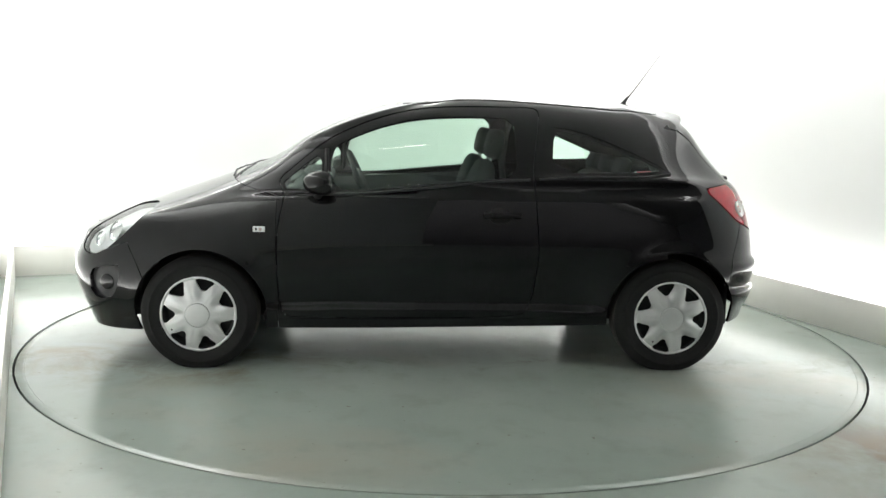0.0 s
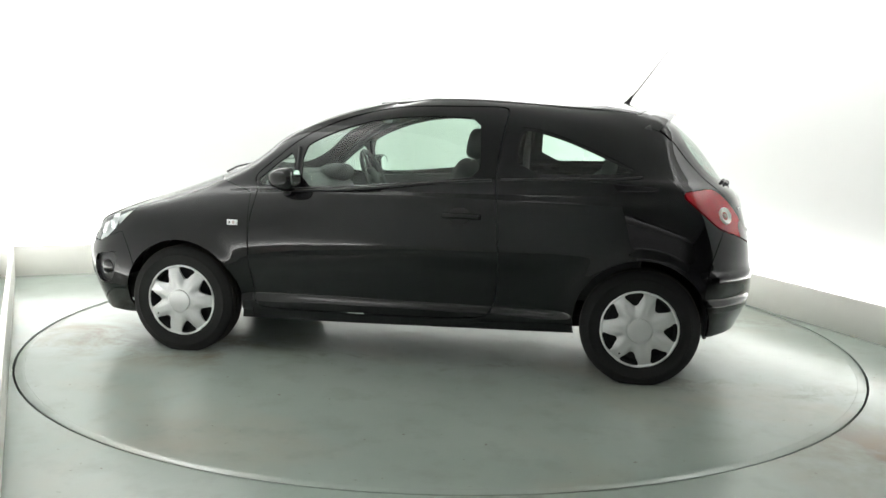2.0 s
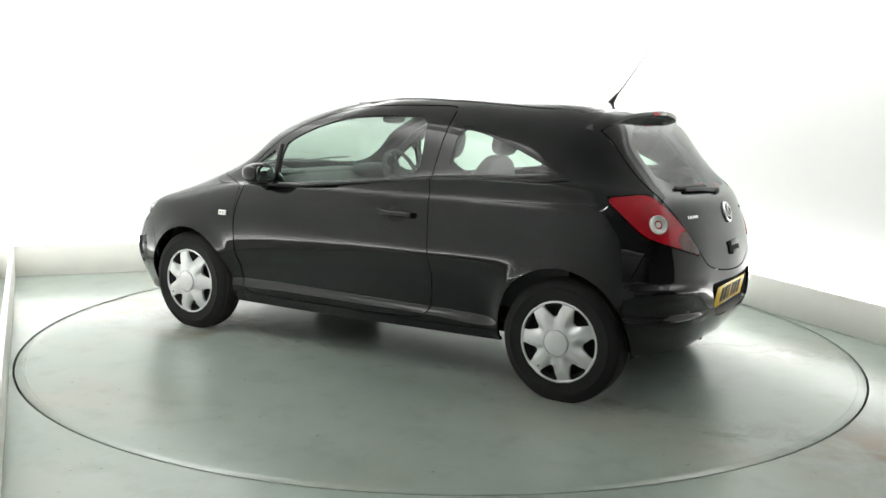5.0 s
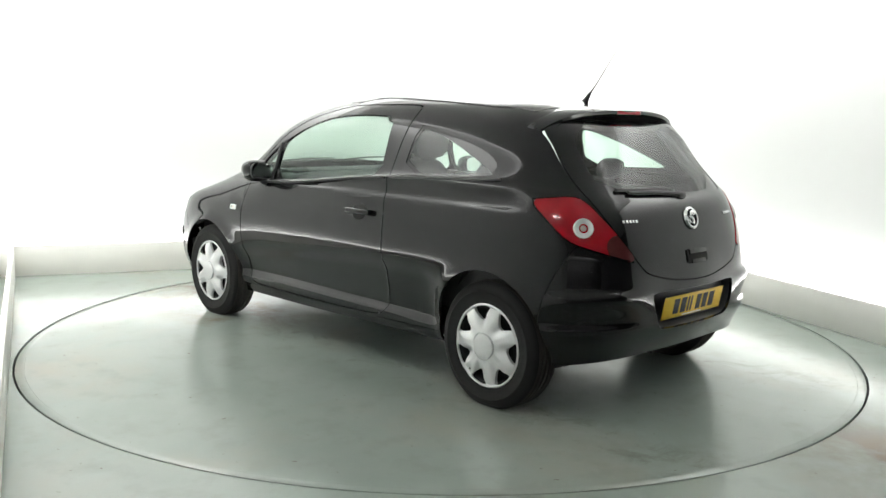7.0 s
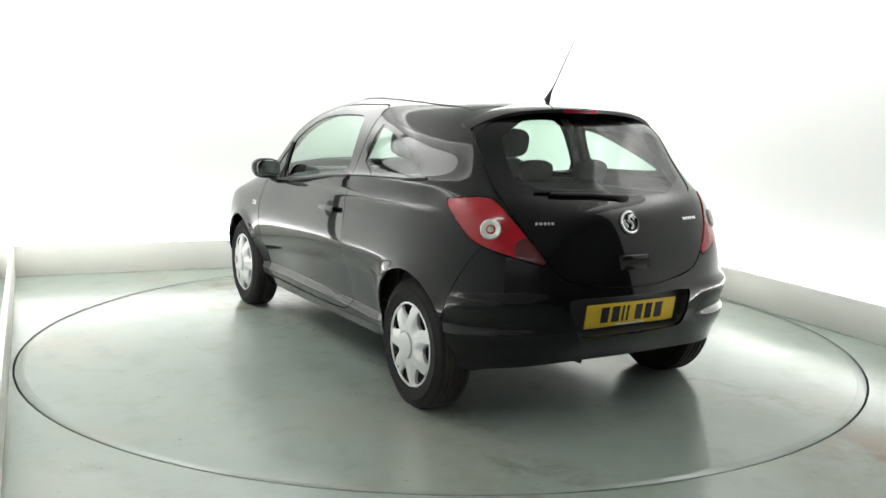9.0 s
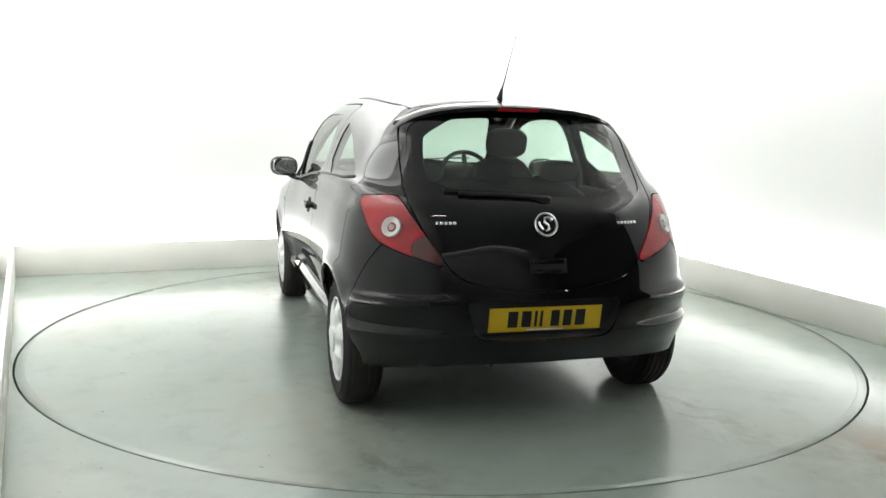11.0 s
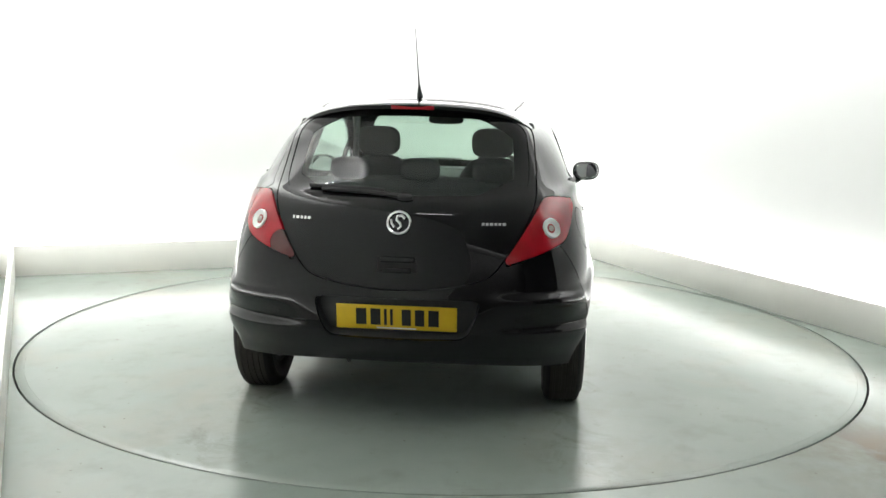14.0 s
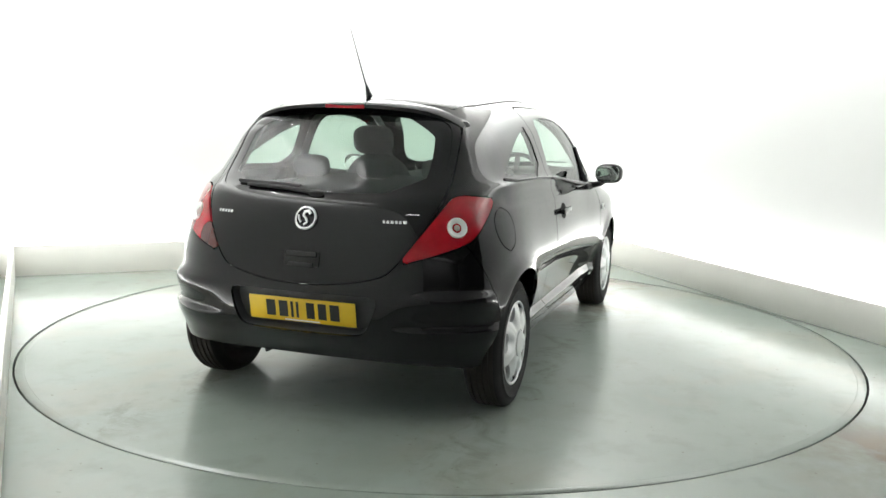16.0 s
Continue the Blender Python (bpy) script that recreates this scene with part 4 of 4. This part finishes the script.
    # front wipers on the scuttle
    for y0, y1 in ((0.50, -0.05), (-0.05, -0.55)):
        part("front_wiper", tube([(1.12, y0, 0.992), (1.14, (y0 * 2 + y1) / 3, 1.012), (1.12, (y0 + 2 * y1) / 3, 1.024), (1.09, y1, 1.026)], 0.007, 8, 0.004), M_BLACK, CAR, "black front wiper")
    # roof edge mouldings
    for hand in (1, -1):
        pts = [(x, hand * y, on_roof(x, y) - 0.001) for x, y in ((.20, .482), (.05, .497), (-.10, .505), (-.3, .503), (-.5, .50), (-.7, .493), (-.9, .485), (-1.05, .475), (-1.19, .467))]
        part("roof_moulding", tube(pts, 0.006, 8), M_BLACK, CAR)


build_rear_fittings()


# ---- cabin ----
def headrest(name, m, parent, sx=0.05, sy=0.125, sz=0.085):
    hr = part(name, blob(sx, sy, sz, 3.2), M_CLOTH, parent, "dark cloth headrest", m=m)
    for dy in (-0.055, 0.055):
        part("headrest_post", tube([(0, dy, -0.06), (0.004, dy, -0.15)], 0.006, 8), M_CHROME, hr)


def build_cabin():
    for y in (0.335, -0.335):
        bm = blob(0.075, 0.235, 0.33, 3.4)
        for v in bm.verts:
            v.co.y *= 1 - 0.22 * max(0, v.co.z / 0.33) ** 2
        st = part("front_seat", bm, M_CLOTH, CAR, "dark grey cloth front seat", m=pose(-0.20, y, 0.78, 0, -14, 0))
        part("seat_cushion", blob(0.26, 0.24, 0.085, 3.2), M_CLOTH, st, m=pose(0.25, 0, -0.27, 0, 6, 0))
        headrest("headrest", pose(-0.02, 0, 0.425, 0, 2, 0), st)
    bench = part("rear_bench", blob(0.08, 0.58, 0.28, 3.6), M_CLOTH, CAR, "dark grey cloth rear bench", m=pose(-0.96, 0, 0.76, 0, -16, 0))
    part("seat_cushion", blob(0.25, 0.57, 0.08, 3.2), M_CLOTH, bench, m=pose(0.24, 0, -0.24, 0, 8, 0))
    for y in (0.36, 0.0, -0.36):
        headrest("headrest", pose(-0.01, y, 0.325), bench, 0.04, 0.10, 0.055)
    part("parcel_shelf", box(0.42, 1.10, 0.02, 0.006, pose(-1.36, 0, 0.925)), M_DASH, CAR, "dark parcel shelf")
    bm = blob(0.23, 0.70, 0.16, 3.4)
    for v in bm.verts:
        if v.co.x < -0.1:
            v.co.z -= 0.02
    ds = part("dashboard", bm, M_DASH, CAR, "dark grey dashboard", m=pose(0.86, 0, 0.80, 0, 0, 0))
    part("instrument_hood", blob(0.10, 0.17, 0.06, 2.6), M_DASH, ds, m=pose(-0.13, -0.34, 0.15))
    part("scuttle_shelf", box(0.26, 0.90, 0.05, 0.02, pose(0.08, 0, 0.12)), M_DASH, ds)
    # steering wheel on the right-hand side
    bm = bmesh.new()
    ring, n, k = [], 36, 10
    for i in range(n):
        a = 2 * math.pi * i / n
        ring.append([bm.verts.new(((0.175 + 0.015 * math.cos(2 * math.pi * j / k)) * math.cos(a), (0.175 + 0.015 * math.cos(2 * math.pi * j / k)) * math.sin(a), 0.015 * math.sin(2 * math.pi * j / k))) for j in range(k)])
    for i in range(n):
        for j in range(k):
            bm.faces.new((ring[i][j], ring[(i + 1) % n][j], ring[(i + 1) % n][(j + 1) % k], ring[i][(j + 1) % k]))
    sw = part("steering_wheel", bm, M_DASH, CAR, "dark steering wheel", m=pose(0.47, -0.335, 0.935, 0, -66, 0))
    part("wheel_boss", blob(0.065, 0.075, 0.03, 2.6), M_DASH, sw, m=pose(0, 0, -0.01))
    for a in (0, 180, 270):
        part("wheel_spoke", box(0.12, 0.035, 0.014, 0.005, pose(0, 0, 0, 0, 0, a + 90) @ pose(0.11, 0, -0.012)), M_DASH, sw)
    part("interior_mirror", blob(0.018, 0.115, 0.030, 3.0), M_BLACK, CAR, m=pose(0.30, 0.0, 1.315))
    part("mirror_stalk", tube([(0.31, 0, 1.32), (0.38, 0, 1.355)], 0.009, 8), M_BLACK, CAR)
    for hand in (1, -1):
        d = DOORS[0 if hand > 0 else 1]
        part("door_card", box(1.20, 0.03, 0.58, 0.012, pose(0.14, hand * 0.735, 0.36, 0, 3.0, 0)), M_DASH, d, "grey door card")
        part("side_trim", box(0.70, 0.03, 0.56, 0.012, pose(-0.90, hand * 0.715, 0.40)), M_DASH, CAR)
    # trim behind the pillars, rails and door edges
    line = ((.84, .93), (.80, 1.02), (.70, 1.11), (.58, 1.205), (.42, 1.285), (.25, 1.342), (.09, 1.374), (-.10, 1.386), (-.42, 1.388), (-.515, 1.37), (-.522, 1.29), (-.502, 1.15), (-.490, 1.03), (-.507, .90), (-.527, .62), (-.50, .36))
    for hand in (1, -1):
        pts = [(x, (on_side(x, z) - (0.036 if z > 0.95 else 0.085)) * hand, z - (0.012 if z > 1.3 else 0.0)) for x, z in line]
        part("pillar_trim", tube(pts, 0.021, 8), M_DASH, CAR)
        pts = [(x, y * hand, z) for x, y, z in ((-1.24, .535, 1.30), (-1.33, .548, 1.20), (-1.42, .552, 1.11), (-1.50, .552, 1.04), (-1.55, .545, .96))]
        part("pillar_trim", tube(pts, 0.026, 8), M_DASH, CAR)
        # added black filler that darkens the notch behind the rear wheel
        part("notch_filler", box(0.02, 0.24, 0.22, 0.006, pose(-1.585, hand * 0.60, 0.235)), M_LINER, CAR)
    part("cabin_floor", box(2.6, 1.3, 0.03, 0.01, pose(-0.3, 0, 0.30)), M_LINER, CAR)
    part("headlining", box(1.05, 0.86, 0.012, 0.004, pose(-0.50, 0, 1.388, 0, 0.8, 0)), M_CLOTH, CAR)


build_cabin()


def motions():
    steps = [k * 0.5 for k in range(33)]
    walk(TABLE, [(t, table_pose(t)) for t in steps])
    walk(CAR, [(t, car_pose(t)) for t in steps])


motions()
